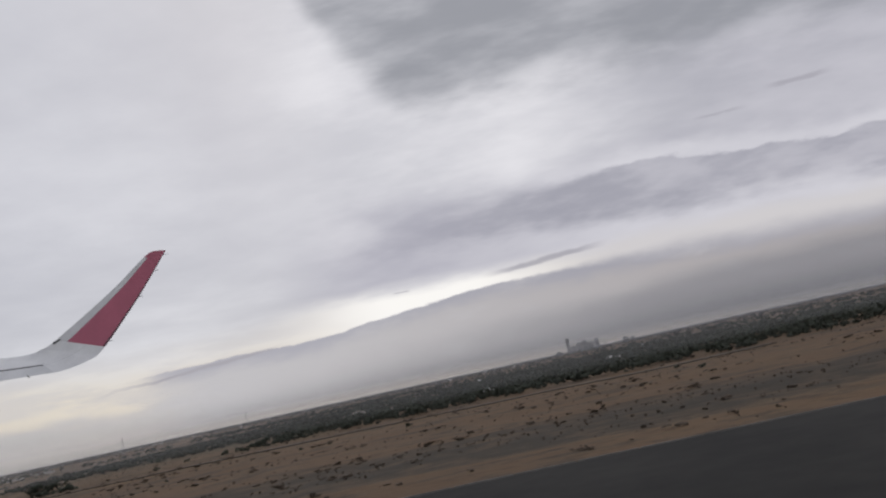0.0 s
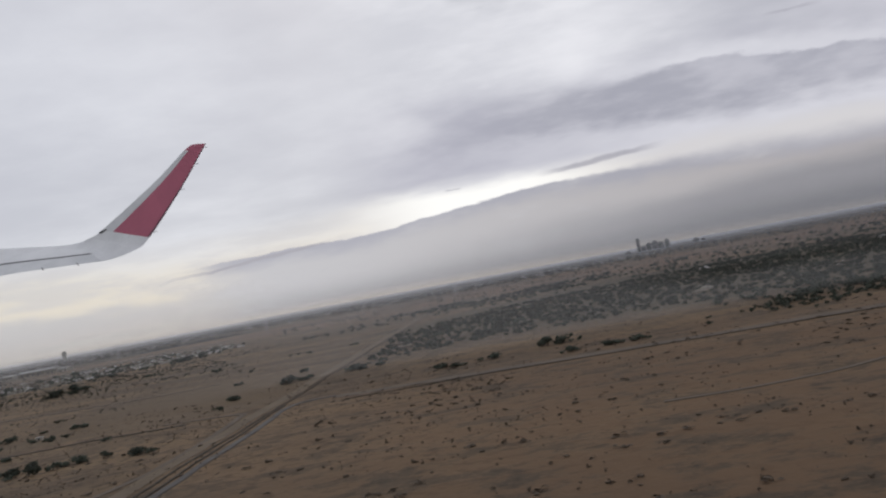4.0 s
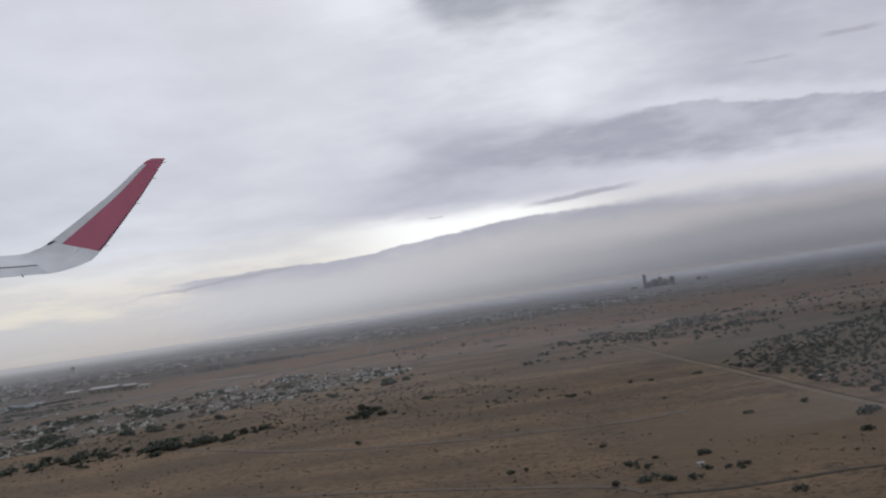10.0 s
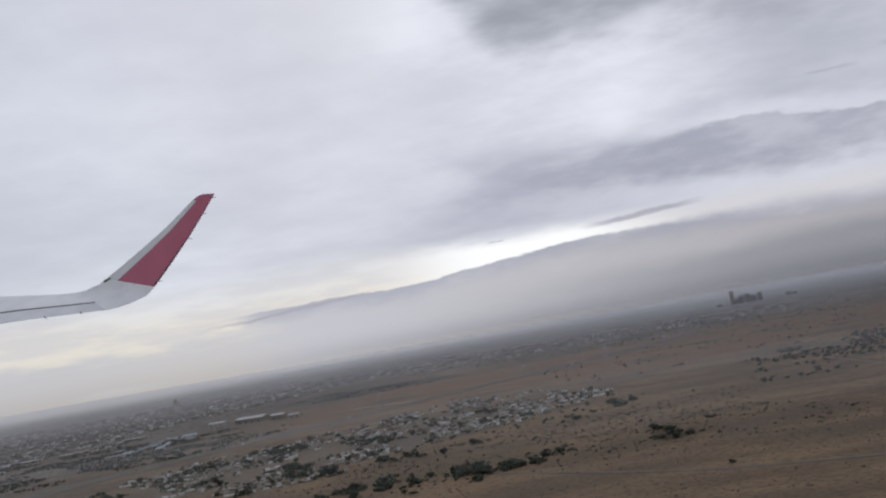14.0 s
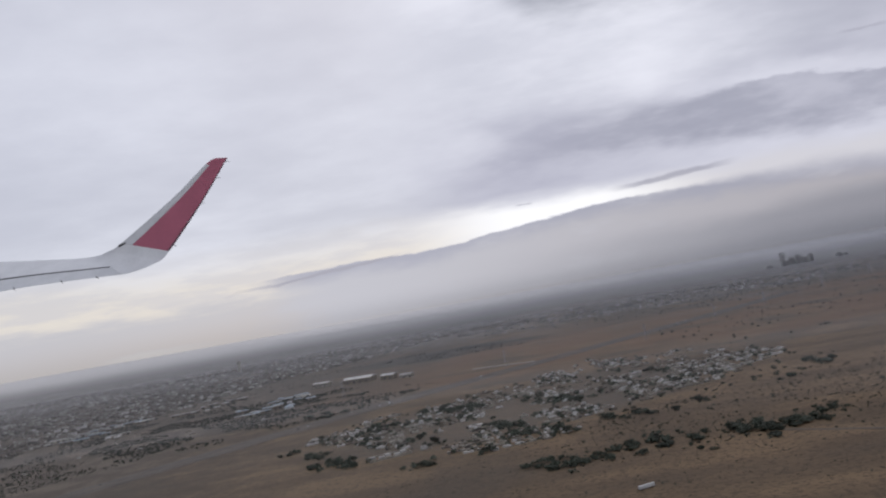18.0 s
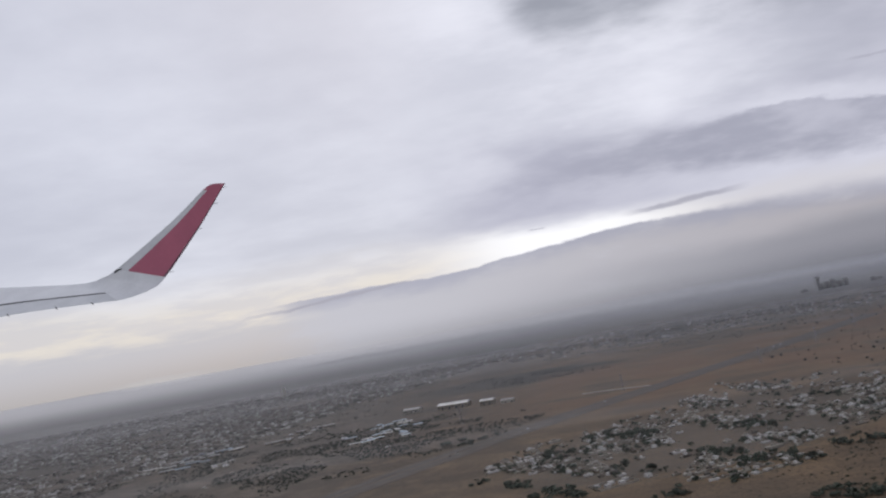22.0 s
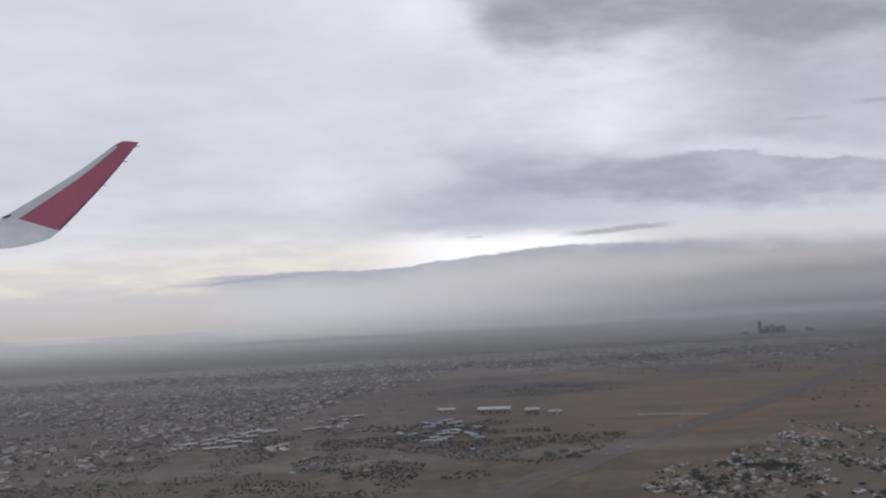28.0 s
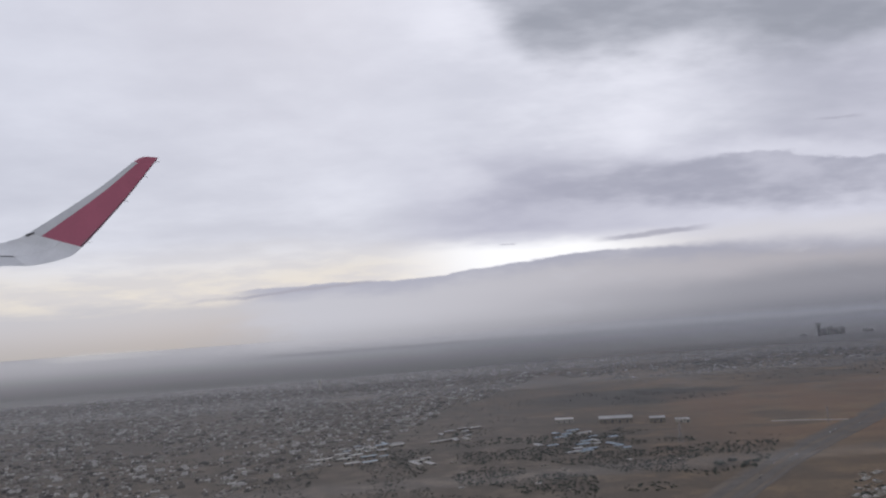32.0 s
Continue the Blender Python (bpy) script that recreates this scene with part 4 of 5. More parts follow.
# ---- houses ----
def house_kind(rng, name, walls, two_storey):
    """A flat-roofed house with its wall, parapets, openings and yard wall; returns the finished thing."""
    ob = thing(name, "", "house")
    w, d = rng.uniform(13, 18), rng.uniform(11, 15)
    h = 6.6 if two_storey else 3.6
    part("wall", block(-w / 2, w / 2, -d / 2, d / 2, -0.6, h), walls, ob)
    roof = part("roof", block(-w / 2 + 0.25, w / 2 - 0.25, -d / 2 + 0.25, d / 2 - 0.25, h + 0.004, h + 0.12), ROOF_GREY, ob, "grey flat roof")
    for x0, x1, y0, y1 in ((-w / 2 - 0.1, w / 2 + 0.1, -d / 2 - 0.1, -d / 2 + 0.2), (-w / 2 - 0.1, w / 2 + 0.1, d / 2 - 0.2, d / 2 + 0.1), (-w / 2 - 0.1, -w / 2 + 0.2, -d / 2 + 0.22, d / 2 - 0.22), (w / 2 - 0.2, w / 2 + 0.1, -d / 2 + 0.22, d / 2 - 0.22)):
        part("parapet", block(x0, x1, y0, y1, h + 0.006, h + 0.95), walls, roof)
    sx, sy = rng.uniform(-w / 4, w / 4), rng.uniform(-d / 5, d / 4)
    part("stair_room", block(sx - 2, sx + 2, sy - 2.4, sy + 2.4, h + 0.13, h + 2.7), walls, roof)
    part("water_tank", rod((sx + 3.4, sy, h + 0.13), (sx + 3.4, sy, h + 1.6), 0.8, 10, 0.7), TANK, roof)
    if rng.random() < 0.6:
        part("side_wing", block(w / 2 + 0.01, w / 2 + rng.uniform(4, 6), -d / 2 + 1, d / 4, -0.6, 3.3), walls, ob)
    for level in range(2 if two_storey else 1):
        for k in range(3):
            if level == 0 and k == 1:
                part("door", block(-0.7, 0.7, -d / 2 - 0.07, -d / 2 + 0.1, 0.0, 2.3), DOOR, ob)
                continue
            x = (k - 1) * w * 0.31
            part("window", block(x - 0.85, x + 0.85, -d / 2 - 0.06, -d / 2 + 0.1, 1.0 + level * 3.2, 2.5 + level * 3.2), GLASS_DARK, ob)
    y0, y1, x0, x1 = -d / 2 - rng.uniform(5, 9), d / 2 + rng.uniform(3, 5), -w / 2 - rng.uniform(3, 6), w / 2 + rng.uniform(6.5, 9)
    part("yard_wall", box(box(box(block(x0, x1, y0, y0 + 0.3, -0.6, 1.8), x0, x1, y1, y1 + 0.3, -0.6, 1.8), x0, x0 + 0.3, y0 + 0.3, y1, -0.6, 1.8), x1 - 0.3, x1, y0 + 0.3, y1, -0.6, 1.8), WALL_CREAM, ob)
    return ob


rng = random.Random(21)
KINDS = [(WALL_CREAM, True, "cream two-storey villa with flat roof and walled yard"), (WALL_WHITE, True, "white two-storey villa with flat roof and walled yard"), (WALL_SAND, False, "sand-coloured single-storey house with flat roof and walled yard"), (WALL_WHITE, False, "white single-storey house with flat roof and yard wall"), (WALL_CREAM, False, "cream single-storey house with flat roof and walled yard"), (WALL_SAND, True, "sand-coloured two-storey house with flat roof and yard wall")]
HOUSES = []
for k, (walls, two, label) in enumerate(KINDS):
    ob = house_kind(rng, "house", walls, two)
    tagged(ob, label, "house", "houses of the desert settlement")
    HOUSES.append(ob)


def on_road(x, y, gap=34):
    return min((x - a) ** 2 + (y - b) ** 2 for a, b in HIGHWAY) < gap * gap


def settle(ring, turn, row_gap, plot, group, courts):
    """Houses side by side along parallel lanes inside a polygon, with open courts left free."""
    c, si = math.cos(math.radians(turn)), math.sin(math.radians(turn))
    cx, cy = sum(p[0] for p in ring) / len(ring), sum(p[1] for p in ring) / len(ring)
    for row in range(-22, 23):
        for k in range(-30, 31):
            u = k * plot + rng.uniform(-2, 2) + (row % 3) * 5
            v = row * row_gap + rng.uniform(-1.5, 1.5)
            x, y = cx + u * c - v * si, cy + u * si + v * c
            if not inside(x, y, ring) or on_road(x, y, 40) or any((x - a) ** 2 + (y - b) ** 2 < r * r for a, b, r in courts):
                continue
            if noise.noise((x / 40, y / 40, 3.3)) < -0.38 or rng.random() < 0.08:
                GARDENS.append((x, y))
                continue
            if rng.random() < 0.42:
                SHEDS.append((x, y, math.radians(turn + rng.uniform(-4, 4))))
                continue
            i = rng.choice((0, 1, 1, 2, 3, 3, 3, 4, 4, 5))
            m = pose(x * S, y * S, relief(x, y) * S, 0, 0, turn + rng.choice((0, 180)) + rng.uniform(-3, 3))
            if i in used:
                ob = copy_thing(HOUSES[i], m @ Matrix.Diagonal((rng.uniform(0.65, 1.0), rng.uniform(0.6, 0.9), rng.uniform(0.75, 1.0), 1)))
            else:
                ob = HOUSES[i]
                ob.matrix_basis = m @ Matrix.Scale(0.6, 4)
            used.add(i)
            tagged(ob, group=group)
            GARDENS.append((x + rng.uniform(-9, 9), y + rng.uniform(-9, 9)))


used, GARDENS, SHEDS = set(), [], []
CLUSTERS = [
    [(-1725, 1218), (-1695, 1266), (-1656, 1295), (-1605, 1193), (-1559, 1178), (-1530, 1132), (-1529, 1068), (-1479, 994), (-1485, 974), (-1587, 1073), (-1622, 1127), (-1696, 1166)],
    [(-1553, 1413), (-1489, 1395), (-1403, 1407), (-1372, 1336), (-1417, 1258), (-1418, 1152), (-1479, 1158), (-1549, 1194), (-1546, 1296)],
    [(-1440, 1001), (-1398, 1066), (-1371, 1003), (-1322, 1021), (-1285, 990), (-1296, 941), (-1351, 932), (-1373, 899), (-1436, 929)],
    [(-1327, 1614), (-1264, 1628), (-1253, 1464), (-1286, 1463), (-1321, 1510)],
    [(-1362, 1397), (-1305, 1367), (-1257, 1275), (-1262, 1186), (-1315, 1230), (-1355, 1318)],
    [(-1163, 1303), (-1112, 1313), (-1059, 1279), (-1078, 1190), (-1148, 1212), (-1188, 1226)],
    [(-1198, 1765), (-1144, 1672), (-1084, 1629), (-1113, 1534), (-1175, 1601)],
    [(-1058, 1466), (-995, 1413), (-1037, 1333), (-1092, 1370)],
    [(-1330, 1120), (-1293, 1135), (-1235, 1103), (-1250, 1082)],
    [(-1334, 1535), (-1281, 1575), (-1240, 1534), (-1249, 1413), (-1317, 1461)],
    [(-1202, 1668), (-1142, 1677), (-1100, 1589), (-1116, 1498), (-1202, 1594)],
    [(-1226, 1374), (-1144, 1413), (-1126, 1347), (-1149, 1284), (-1215, 1338)],
    [(-1174, 1252), (-1090, 1296), (-1028, 1416), (-958, 1492), (-999, 1261), (-1028, 1188), (-1110, 1154), (-1184, 1118)],
    [(-961, 1484), (-906, 1480), (-851, 1411), (-902, 1310), (-954, 1306)],
    [(-1288, 1326), (-1254, 1287), (-1281, 1178), (-1335, 1234)],
    [(-1343, 1105), (-1269, 1185), (-1225, 1095), (-1247, 1043), (-1304, 1058)],
]
for ring in CLUSTERS:
    settle(ring, 24, 22, 17, "houses of the desert settlement", [(-1480, 1325, 26), (-1450, 1305, 22)])
VILLAGE = [(-1721, 1194), (-1683, 1337), (-1551, 1429), (-1445, 1509), (-1330, 1573), (-1192, 1724), (-1036, 1700), (-844, 1413), (-1024, 1183), (-1236, 1051), (-1291, 911), (-1437, 918), (-1575, 1063)]
for x, y in scatter(rng, VILLAGE, 420):  # loose sheds and gardens between the clusters
    if on_road(x, y, 45) or (x + 1464) ** 2 + (y - 1070) ** 2 < 1600 or (x + 1353) ** 2 + (y - 1185) ** 2 < 1400:
        continue
    if rng.random() < 0.45:
        SHEDS.append((x, y, math.radians(24 + rng.uniform(-5, 5))))
    else:
        GARDENS.append((x, y))
compound = thing("walled_compound", "low grey walled compound with sheds beside the settlement", "compound", (-1540, 985, relief(-1540, 985)), 24)
for x0, x1, y0, y1 in ((-30, 30, -16, -15.6), (-30, 30, 15.6, 16), (-30, -29.6, -15.5, 15.5), (29.6, 30, -15.5, 15.5)):
    part("yard_wall", block(x0, x1, y0, y1, -0.6, 2.2), WALL_CREAM, compound)
for k in range(5):
    part("shed", block(-26 + k * 11, -18 + k * 11, 2 - k % 2 * 10, 9 - k % 2 * 10, -0.6, 3.2), ROOF_GREY, compound)
VILLAGE_TREES = [(-1605, 1193), (-1595, 1119), (-1615, 1250), (-1502, 1362), (-1464, 1323), (-1428, 1287), (-1534, 1343), (-1402, 1091), (-1390, 1068), (-1367, 1061), (-1352, 1056), (-1284, 1240), (-1277, 1232), (-1305, 1232), (-1308, 989), (-1294, 959), (-1119, 1411), (-1086, 1389), (-1642, 988), (-1618, 989), (-1595, 983), (-1580, 954), (-1333, 788), (-1313, 795), (-1294, 783), (-1269, 802), (-1202, 833), (-1234, 814), (-1477, 890), (-1727, 1116), (-1680, 1075), (-1654, 1072), (-1198, 1008), (-1235, 1007), (-1107, 1029), (-1772, 1506), (-1741, 1544), (-1256, 1209), (-1031, 1238), (-1480, 1025), (-1511, 1083), (-1548, 1233), (-1577, 1242), (-1601, 1290), (-1401, 913), (-1368, 1000), (-1345, 989)]
VILLAGE_BUSH = []
for x, y in VILLAGE_TREES:
    tree(x, y, rng.uniform(11, 16), rng.randrange(4), rng.uniform(0, 360), "large dark green shade tree by the settlement", "shade trees of the settlement", rng.uniform(0.7, 1.0))
    VILLAGE_BUSH += [(x + rng.gauss(0, 10), y + rng.gauss(0, 12)) for k in range(6)]
VILLAGE_BUSH += [(-1480 + rng.gauss(0, 16), 1325 + rng.gauss(0, 14)) for k in range(26)] + [(-1450 + rng.gauss(0, 12), 1305 + rng.gauss(0, 12)) for k in range(16)]
for x, y in scatter(rng, GROVE, 10, 40) + scatter(rng, [(-150, 420), (300, 370), (700, 560), (200, 700)], 6, 60):
    ob = copy_thing(HOUSES[rng.choice((2, 3, 4))], pose(x * S, y * S, relief(x, y) * S, 0, 0, rng.uniform(0, 360)))
    tagged(ob, "small pale farmhouse among dark grove trees", group="farmhouses in the grove")
for x, y in scatter(rng, [(-2950, 1150), (-2420, 1020), (-2130, 1330), (-1800, 1680), (-2050, 1850), (-2500, 1750), (-2900, 1400)], 30, 34):
    if not on_road(x, y, 60):
        i = rng.choice((0, 2, 2, 3, 4))
        ob = copy_thing(HOUSES[i], pose(x * S, y * S, relief(x, y) * S, 0, 0, 20 + rng.uniform(-20, 20)) @ Matrix.Scale(rng.uniform(0.6, 0.95), 4))
        tagged(ob, "pale flat-roofed house standing alone in dark scrub", group="scattered houses by the town")
hut = thing("hut", "small white hut with a dark opening among thorn trees", "hut", (-602, 419, relief(-602, 419)), 12)
part("wall", block(-2.0, 2.0, -1.3, 1.3, -0.3, 1.9), WALL_CREAM, hut)
part("roof", block(-2.2, 2.2, -1.5, 1.5, 1.904, 2.06, 0.1), ROOF_WHITE, hut)
part("door", block(-0.5, 0.5, -1.36, -1.2, 0, 1.7), GLASS_DARK, hut)
places = [q for q in GARDENS if rng.random() < 0.9] + VILLAGE_BUSH + [(x + rng.gauss(0, 6), y + rng.gauss(0, 6)) for x, y in VILLAGE_BUSH]
clumps("village_trees", places, [rng.choice((0.5, 0.7, 1.0, 1.3, 1.8)) * rng.uniform(0.8, 1.15) for q in places], SPARSE, LEAF, "dark green garden trees between the houses", "trees", 8)  # gardens


def town_block(rng, bm, x, y, turn, size=1.0):
    """One far house, as real geometry joined into the town."""
    w, d, h = rng.choice((8, 11, 14, 19, 26)) * rng.uniform(0.8, 1.15), rng.uniform(6, 10), rng.choice((2.2, 3.4, 3.6, 6.4, 6.8))
    w, d = w * size, d * size
    h = h if size >= 1.0 else rng.choice((1.9, 2.4, 2.8, 3.4))
    verts0 = len(bm[0])
    c, s = math.cos(turn), math.sin(turn)
    for x0, x1, y0, y1, z0, z1 in ((-w / 2, w / 2, -d / 2, d / 2, -0.5, h), (-w * 0.2, w * 0.15, -d * 0.1, d * 0.3, h, h + 2.6), (-w / 2 - 3, -w / 2, -d / 2, d * 0.2, -0.5, 3)):
        k = len(bm[0])
        for vx, vy, vz in ((x0, y0, z0), (x1, y0, z0), (x1, y1, z0), (x0, y1, z0), (x0, y0, z1), (x1, y0, z1), (x1, y1, z1), (x0, y1, z1)):
            bm[0].append(((x + vx * c - vy * s) * S, (y + vx * s + vy * c) * S, vz * S))
        bm[1].extend([(k + 4, k + 5, k + 6, k + 7), (k, k + 1, k + 5, k + 4), (k + 1, k + 2, k + 6, k + 5), (k + 2, k + 3, k + 7, k + 6), (k + 3, k, k + 4, k + 7)])


def town_material(name, stops):
    m, net, shader = material(name, 0.9)
    chance = net.node("ShaderNodeNewGeometry").outputs["Random Per Island"]
    grime = net.noise(metres(net), 1 / 5, 3.0)
    ramp = net.node("ShaderNodeValToRGB")
    ramp.color_ramp.interpolation = "CONSTANT"
    net.put(ramp.inputs[0], chance)
    while len(ramp.color_ramp.elements) < len(stops):
        ramp.color_ramp.elements.new(0.5)
    for el, (at, col) in zip(ramp.color_ramp.elements, stops):
        el.position, el.color = at, (*col, 1)
    net.put(shader.inputs["Base Color"], net.mix(net.step(grime, 0.3, 0.8, 0.4), ramp.outputs[0], (0.16, 0.14, 0.12)))
    return m


TOWN = [(-2650, 1750), (-2420, 2420), (-2060, 3300), (-1750, 4050), (-1300, 5900), (-6600, 5900), (-6600, 3200), (-4200, 1500), (-3000, 1350)]
town = ([], [])
count = 0
for gx in np.arange(-7600, -1400, 21):
    for gy in np.arange(1350, 5900, 20):
        street = (int(gx / 21) % 9 == 0) or (int(gy / 20) % 6 == 0)
        x, y = gx + rng.uniform(-6, 6) + 0.25 * (gy - 1350), gy + rng.uniform(-5, 5)
        if street or rng.random() < (0.42 if gy < 3600 else 0.6) or not inside(x, y, TOWN) or noise.noise((x / 260, y / 260, 5)) < -0.33:
            continue
        if count < 24000:
            town_block(rng, town, x, y, 0.25 + rng.uniform(-0.05, 0.05))
            count += 1
FAR_TOWN = [(-1300, 5900), (-900, 7200), (-1500, 9800), (-12500, 9800), (-11000, 6500), (-6600, 5900)]
for gx in np.arange(-14500, -1000, 40):
    for gy in np.arange(5900, 9800, 36):
        x, y = gx + rng.uniform(-12, 12) + 0.25 * (gy - 1350), gy + rng.uniform(-9, 9)
        if rng.random() < 0.5 or int(gx / 40) % 8 == 0 or not inside(x, y, FAR_TOWN) or noise.noise((x / 500, y / 400, 5)) < -0.3:
            continue
        town_block(rng, town, x, y, 0.25 + rng.uniform(-0.05, 0.05), 1.5)
OUTSKIRTS = [(-1700, 3500), (-300, 3350), (700, 4200), (-600, 4900), (-1700, 4900)]
for x, y in scatter(rng, OUTSKIRTS, 1900):
    if noise.noise((x / 300, y / 160, 8)) > -0.05:
        town_block(rng, town, x, y, 0.25)
town_mesh = bpy.data.meshes.new("town_houses")
town_mesh.from_pydata(town[0], [], town[1])
TOWN_WALLS = town_material("town_walls", ((0, (0.18, 0.162, 0.138)), (0.3, (0.26, 0.243, 0.215)), (0.5, (0.1, 0.09, 0.078)), (0.7, (0.52, 0.505, 0.48)), (0.86, (0.05, 0.047, 0.044))))
town_mesh.materials.append(TOWN_WALLS)
tagged(new("town_houses", town_mesh), "dense low town of pale flat-roofed houses in dust haze", "houses", kind="stuff")

sheds = ([], [])
for x, y, turn in SHEDS:
    town_block(rng, sheds, x, y, turn, 0.85)
shed_mesh = bpy.data.meshes.new("settlement_sheds")
shed_mesh.from_pydata(sheds[0], [], sheds[1])
shed_mesh.materials.append(town_material("shed_walls", ((0, (0.24, 0.22, 0.188)), (0.3, (0.33, 0.312, 0.28)), (0.52, (0.15, 0.13, 0.108)), (0.74, (0.5, 0.485, 0.465)), (0.88, (0.07, 0.063, 0.056)))))
tagged(new("settlement_sheds", shed_mesh), "small pale sheds and walls crowded between the settlement houses", "sheds", kind="stuff")


# ---- large halls, towers, pylons ----
def hall(name, label, x, y, w, d, h, turn, walls, roof_mat, bays):
    ob = thing(name, label, "building", (x, y, relief(x, y)), turn, "large halls by the town")
    part("wall", block(-w / 2, w / 2, -d / 2, d / 2, -0.6, h), walls, ob)
    bm = bmesh.new()
    a = [bm.verts.new(v) for v in ((-w / 2 - 1, -d / 2 - 1, h + 0.02), (w / 2 + 1, -d / 2 - 1, h + 0.02), (w / 2 + 1, 0, h + d * 0.11), (-w / 2 - 1, 0, h + d * 0.11), (w / 2 + 1, d / 2 + 1, h + 0.02), (-w / 2 - 1, d / 2 + 1, h + 0.02))]
    for f in ((0, 1, 2, 3), (3, 2, 4, 5), (0, 3, 5), (1, 4, 2), (0, 5, 4, 1)):
        bm.faces.new([a[k] for k in f])
    bmesh.ops.recalc_face_normals(bm, faces=bm.faces)
    roof = part("roof", bm, roof_mat, ob)
    for k in range(bays):
        bx = -w / 2 + w * (k + 0.5) / bays
        part("roller_door" if k % 2 else "window", block(bx - w / bays * 0.2, bx + w / bays * 0.2, -d / 2 - 0.12, -d / 2 + 0.1, 0.0 if k % 2 else h * 0.5, h * 0.72), GLASS_DARK, ob)
        part("roof_vent", block(bx - 1.2, bx + 1.2, -0.9, 0.9, h + d * 0.11 - 0.25, h + d * 0.11 + 1.1, 0.2), STEEL, roof)
    return ob


hall("office_block", "white boxy office building with dark window bands", -1985, 2270, 52, 30, 10, -12, WALL_CREAM, ROOF_GREY, 7)
hall("warehouse", "long white metal warehouse with pale roof", -1850, 2205, 92, 46, 13, -10, WALL_SAND, ROOF_WHITE, 9)
hall("warehouse", "smaller white warehouse beside the long one", -1748, 2145, 40, 34, 13, -10, WALL_SAND, ROOF_WHITE, 5)
hall("warehouse", "low grey warehouse beside the white ones", -1690, 2110, 36, 26, 9, -10, WALL_CREAM, ROOF_GREY, 4)
SCHOOL_SITE = [(-2141, 1835), (-2135, 1995), (-1998, 2139), (-1915, 1931), (-1928, 1738), (-2029, 1720)]
MARKET_SITE = [(-2658, 1940), (-2595, 2118), (-2470, 2136), (-2418, 1931), (-2497, 1901), (-2554, 1791)]
STORE_SITE = [(-2383, 2055), (-2341, 2240), (-2214, 2315), (-2245, 2104), (-2326, 1956)]
YARD_SITE = [(-2470, 1792), (-2418, 1860), (-2313, 1800), (-2390, 1740)]
rng = random.Random(29)
for site, count, name, looks in (
        (SCHOOL_SITE, 20, "school_building", ((ROOF_BLUE, "low building with pale blue metal roof"), (ROOF_BLUE, "low building with pale blue metal roof"), (ROOF_WHITE, "low building with dusty white roof"))),
        (MARKET_SITE, 19, "market_hall", ((ROOF_BLUE, "low market hall with pale blue metal roof"), (ROOF_WHITE, "low market hall with dusty white roof"), (ROOF_GREY, "low market hall with grey roof"))),
        (STORE_SITE, 10, "store_house", ((ROOF_GREY, "low store house with grey roof"), (ROOF_WHITE, "low store house with dusty white roof"))),
        (YARD_SITE, 4, "store_house", ((ROOF_GREY, "low store house with grey roof"),))):
    for k, (x, y) in enumerate(scatter(rng, site, count, 27)):
        roof_mat, label = looks[k % len(looks)]
        hall(name, label, x, y, rng.uniform(18, 44), rng.uniform(10, 17), rng.uniform(3.5, 7), 24 + rng.choice((0, 0, 0, 90)) + rng.uniform(-3, 3), rng.choice((WALL_SAND, WALL_CREAM)), roof_mat, rng.choice((2, 3)))
HALL_TREES = [q for site, k in ((SCHOOL_SITE, 190), (MARKET_SITE, 110), (STORE_SITE, 60)) for q in scatter(rng, site, k)]
clumps("yard_trees", HALL_TREES, [rng.uniform(0.4, 1.25) for q in HALL_TREES], TINY, LEAF, "dark green trees in the yards between the halls", "trees", 14)


def high_rise(x, y, w, d, h, turn, label, crown=False, cladding=None, glazed=True):
    cladding = cladding or TOWER_GREY
    ob = thing("high_rise", label, "tower", (x, y, 0), turn, "distant tower cluster")
    part("wall", block(-w / 2, w / 2, -d / 2, d / 2, -1, h), cladding, ob)
    part("roof_room", block(-w / 4, w / 4, -d / 4, d / 4, h + 0.02, h + 6), cladding, ob)
    if crown:
        part("crown_ring", block(-w * 0.62, w * 0.62, -d * 0.6, d * 0.6, h - 12, h - 3, -1.0), cladding, ob, "wider top storeys")
    floors = max(3, int(h / 8)) if glazed else 0
    for k in range(floors):
        z = 4 + k * (h - 6) / floors
        part("window_band", block(-w / 2 + 1.2, w / 2 - 1.2, -d / 2 - 0.25, -d / 2 + 0.1, z, z + (h - 6) / floors * 0.5), GLASS_DARK, ob)
    return ob


high_rise(527, 5560, 24, 26, 104, 0, "tall grey tower with a wide flared top in dust haze", True)
for dx, dy, w, h in ((40, 60, 34, 46), (82, 72, 40, 60), (124, 60, 38, 70), (168, 72, 42, 52), (212, 60, 34, 64), (-70, 90, 46, 24), (430, 120, 40, 34), (490, 160, 30, 24)):
    high_rise(527 + dx, 5560 + dy, w, 26, h, 0, "grey high-rise block faded by dust haze")


# pale material without windows, haze put into the tower's colour
high_rise(-2930, 4012, 16, 16, 60, 8, "slim grey tower with a wider top rising from the hazy town", True, ROOF_GREY, False)


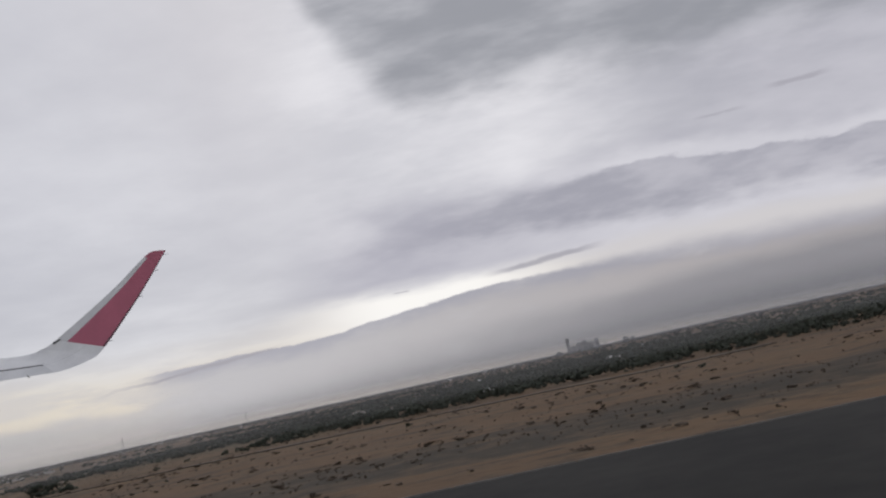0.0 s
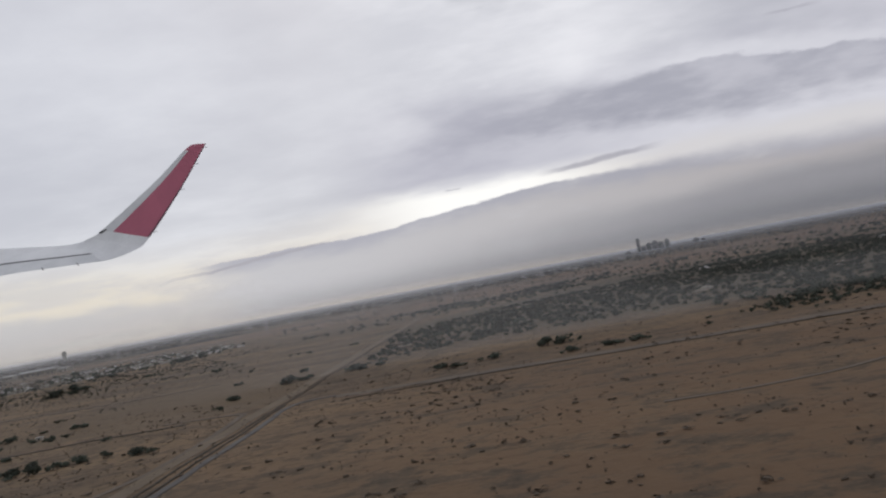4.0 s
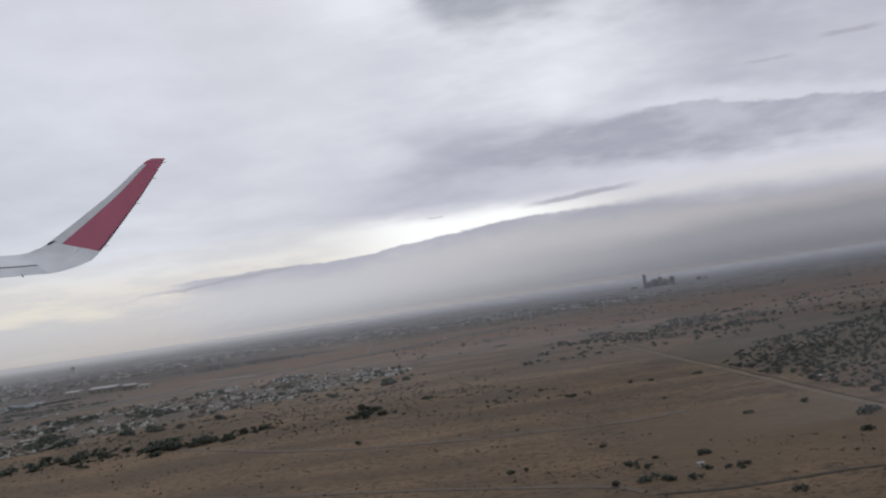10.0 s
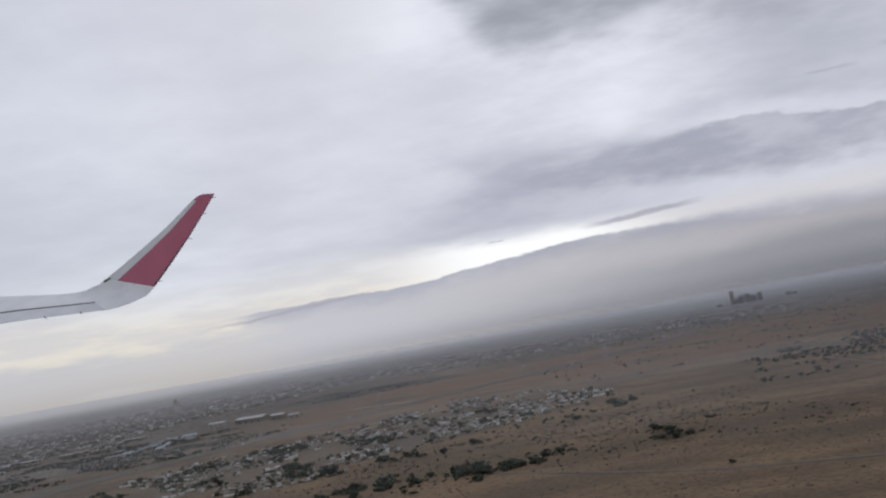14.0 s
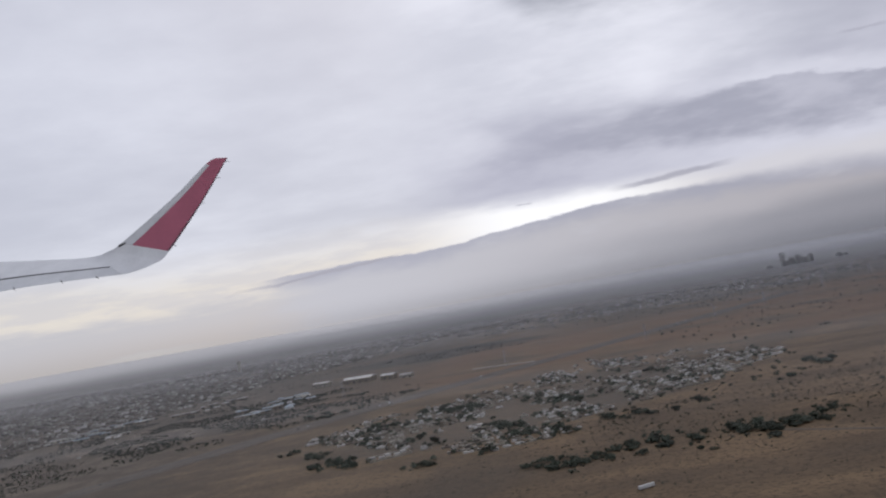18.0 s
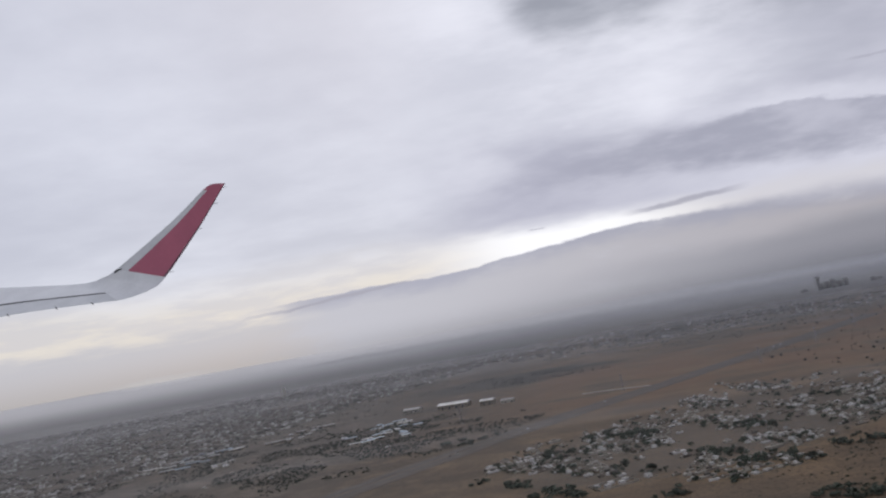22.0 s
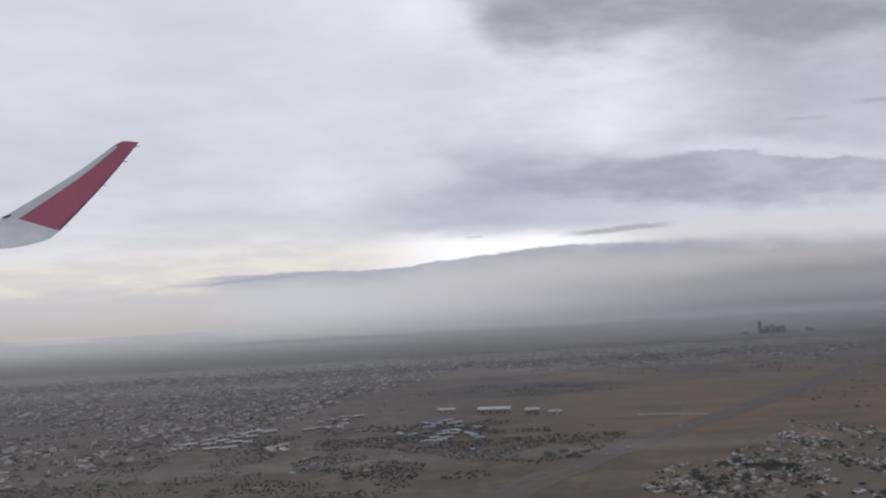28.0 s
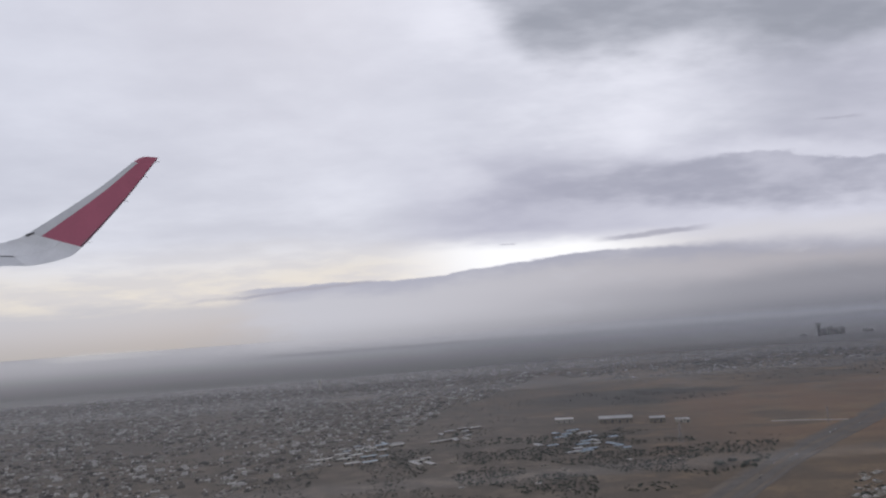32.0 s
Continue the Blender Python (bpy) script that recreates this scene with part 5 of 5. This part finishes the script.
def pylon(x, y, h):
    ob = thing("power_pylon", "slim grey steel lattice power pylon", "pylon", (x, y, relief(x, y)), 15, "power line pylons")
    b = h * 0.1
    for sx in (-1, 1):
        for sy in (-1, 1):
            part("leg", rod((sx * b, sy * b, -0.5), (sx * 0.5, sy * 0.5, h), 0.2, 4, 0.14), STEEL, ob)
    for k in range(6):
        z0, z1 = h * k / 6, h * (k + 1) / 6
        r0, r1 = b + (0.5 - b) * k / 6, b + (0.5 - b) * (k + 1) / 6
        for s in (-1, 1):
            part("brace", rod((-s * r0, s * r0, z0), (s * r1, s * r1, z1), 0.09, 4), STEEL, ob)
            part("brace", rod((s * r0, s * r0, z0), (s * r1, -s * r1, z1), 0.09, 4), STEEL, ob)
    for z in (0.72, 0.83, 0.94):
        part("cross_arm", rod((-h * 0.14, 0, h * z), (h * 0.14, 0, h * z), 0.28, 4, 0.28), STEEL, ob)
    return ob


for x, y, h in ((-1395, 1900, 46), (-1020, 2010, 44), (-770, 2280, 46), (-540, 2560, 44), (-1800, 1800, 44), (-240, 2850, 46), (60, 3150, 44)):
    pylon(x, y, h)


# ---- vehicles ----
def car_kind(paint, long):
    ob = thing("car", "", "car")
    l = 6.5 if long else 4.5
    part("body", block(-l / 2, l / 2, -0.9, 0.9, 0.35, 1.0, 0.08), paint, ob)
    part("cabin", block(-l * 0.3, l * 0.32, -0.8, 0.8, 1.003, 1.6 if not long else 2.4, 0.22), GLASS_DARK if not long else paint, ob)
    for sx in (-1, 1):
        for sy in (-1, 1):
            part("wheel", rod((sx * l * 0.31, sy * 0.75, 0.35), (sx * l * 0.31, sy * 0.95, 0.35), 0.35, 10), TYRE, ob)
    return ob


cars = [car_kind(CAR_WHITE, False), car_kind(CAR_DARK, False), car_kind(CAR_WHITE, True)]
labels = ("white saloon car on the highway", "dark saloon car on the highway", "white van on the highway")
rng = random.Random(33)
for k in range(13):
    i = rng.randrange(6, len(HIGHWAY) - 8)
    (ax, ay), (bx, by) = HIGHWAY[i], HIGHWAY[i + 1]
    f, side = rng.random(), rng.choice((-1, 1)) * rng.uniform(4, 11)
    d = math.hypot(bx - ax, by - ay)
    x, y = ax + (bx - ax) * f - (by - ay) / d * side, ay + (by - ay) * f + (bx - ax) / d * side
    m = pose(x * S, y * S, (relief(ax, ay) + 0.42) * S, 0, 0, math.degrees(math.atan2(by - ay, bx - ax)))
    ob = copy_thing(cars[k % 3], m) if k > 2 else cars[k]
    ob.matrix_basis = m
    tagged(ob, labels[k % 3], "car", "cars on the highway")

trailer = thing("trailer", "long white flat trailer parked on open sand", "trailer", (-1239, 647, relief(-1239, 647)), 24)
part("body", block(-8, 8, -1.4, 1.4, 1.0, 3.6, 0.05), CAR_WHITE, trailer)
part("bed", block(-8.2, 8.2, -1.3, 1.3, 0.75, 0.996), TYRE, trailer)
for dx in (-6, -4.6, 5.8):
    for dy in (-1.25, 1.0):
        part("wheel", rod((dx, dy, 0.5), (dx, dy + 0.25, 0.5), 0.5, 10), TYRE, trailer)
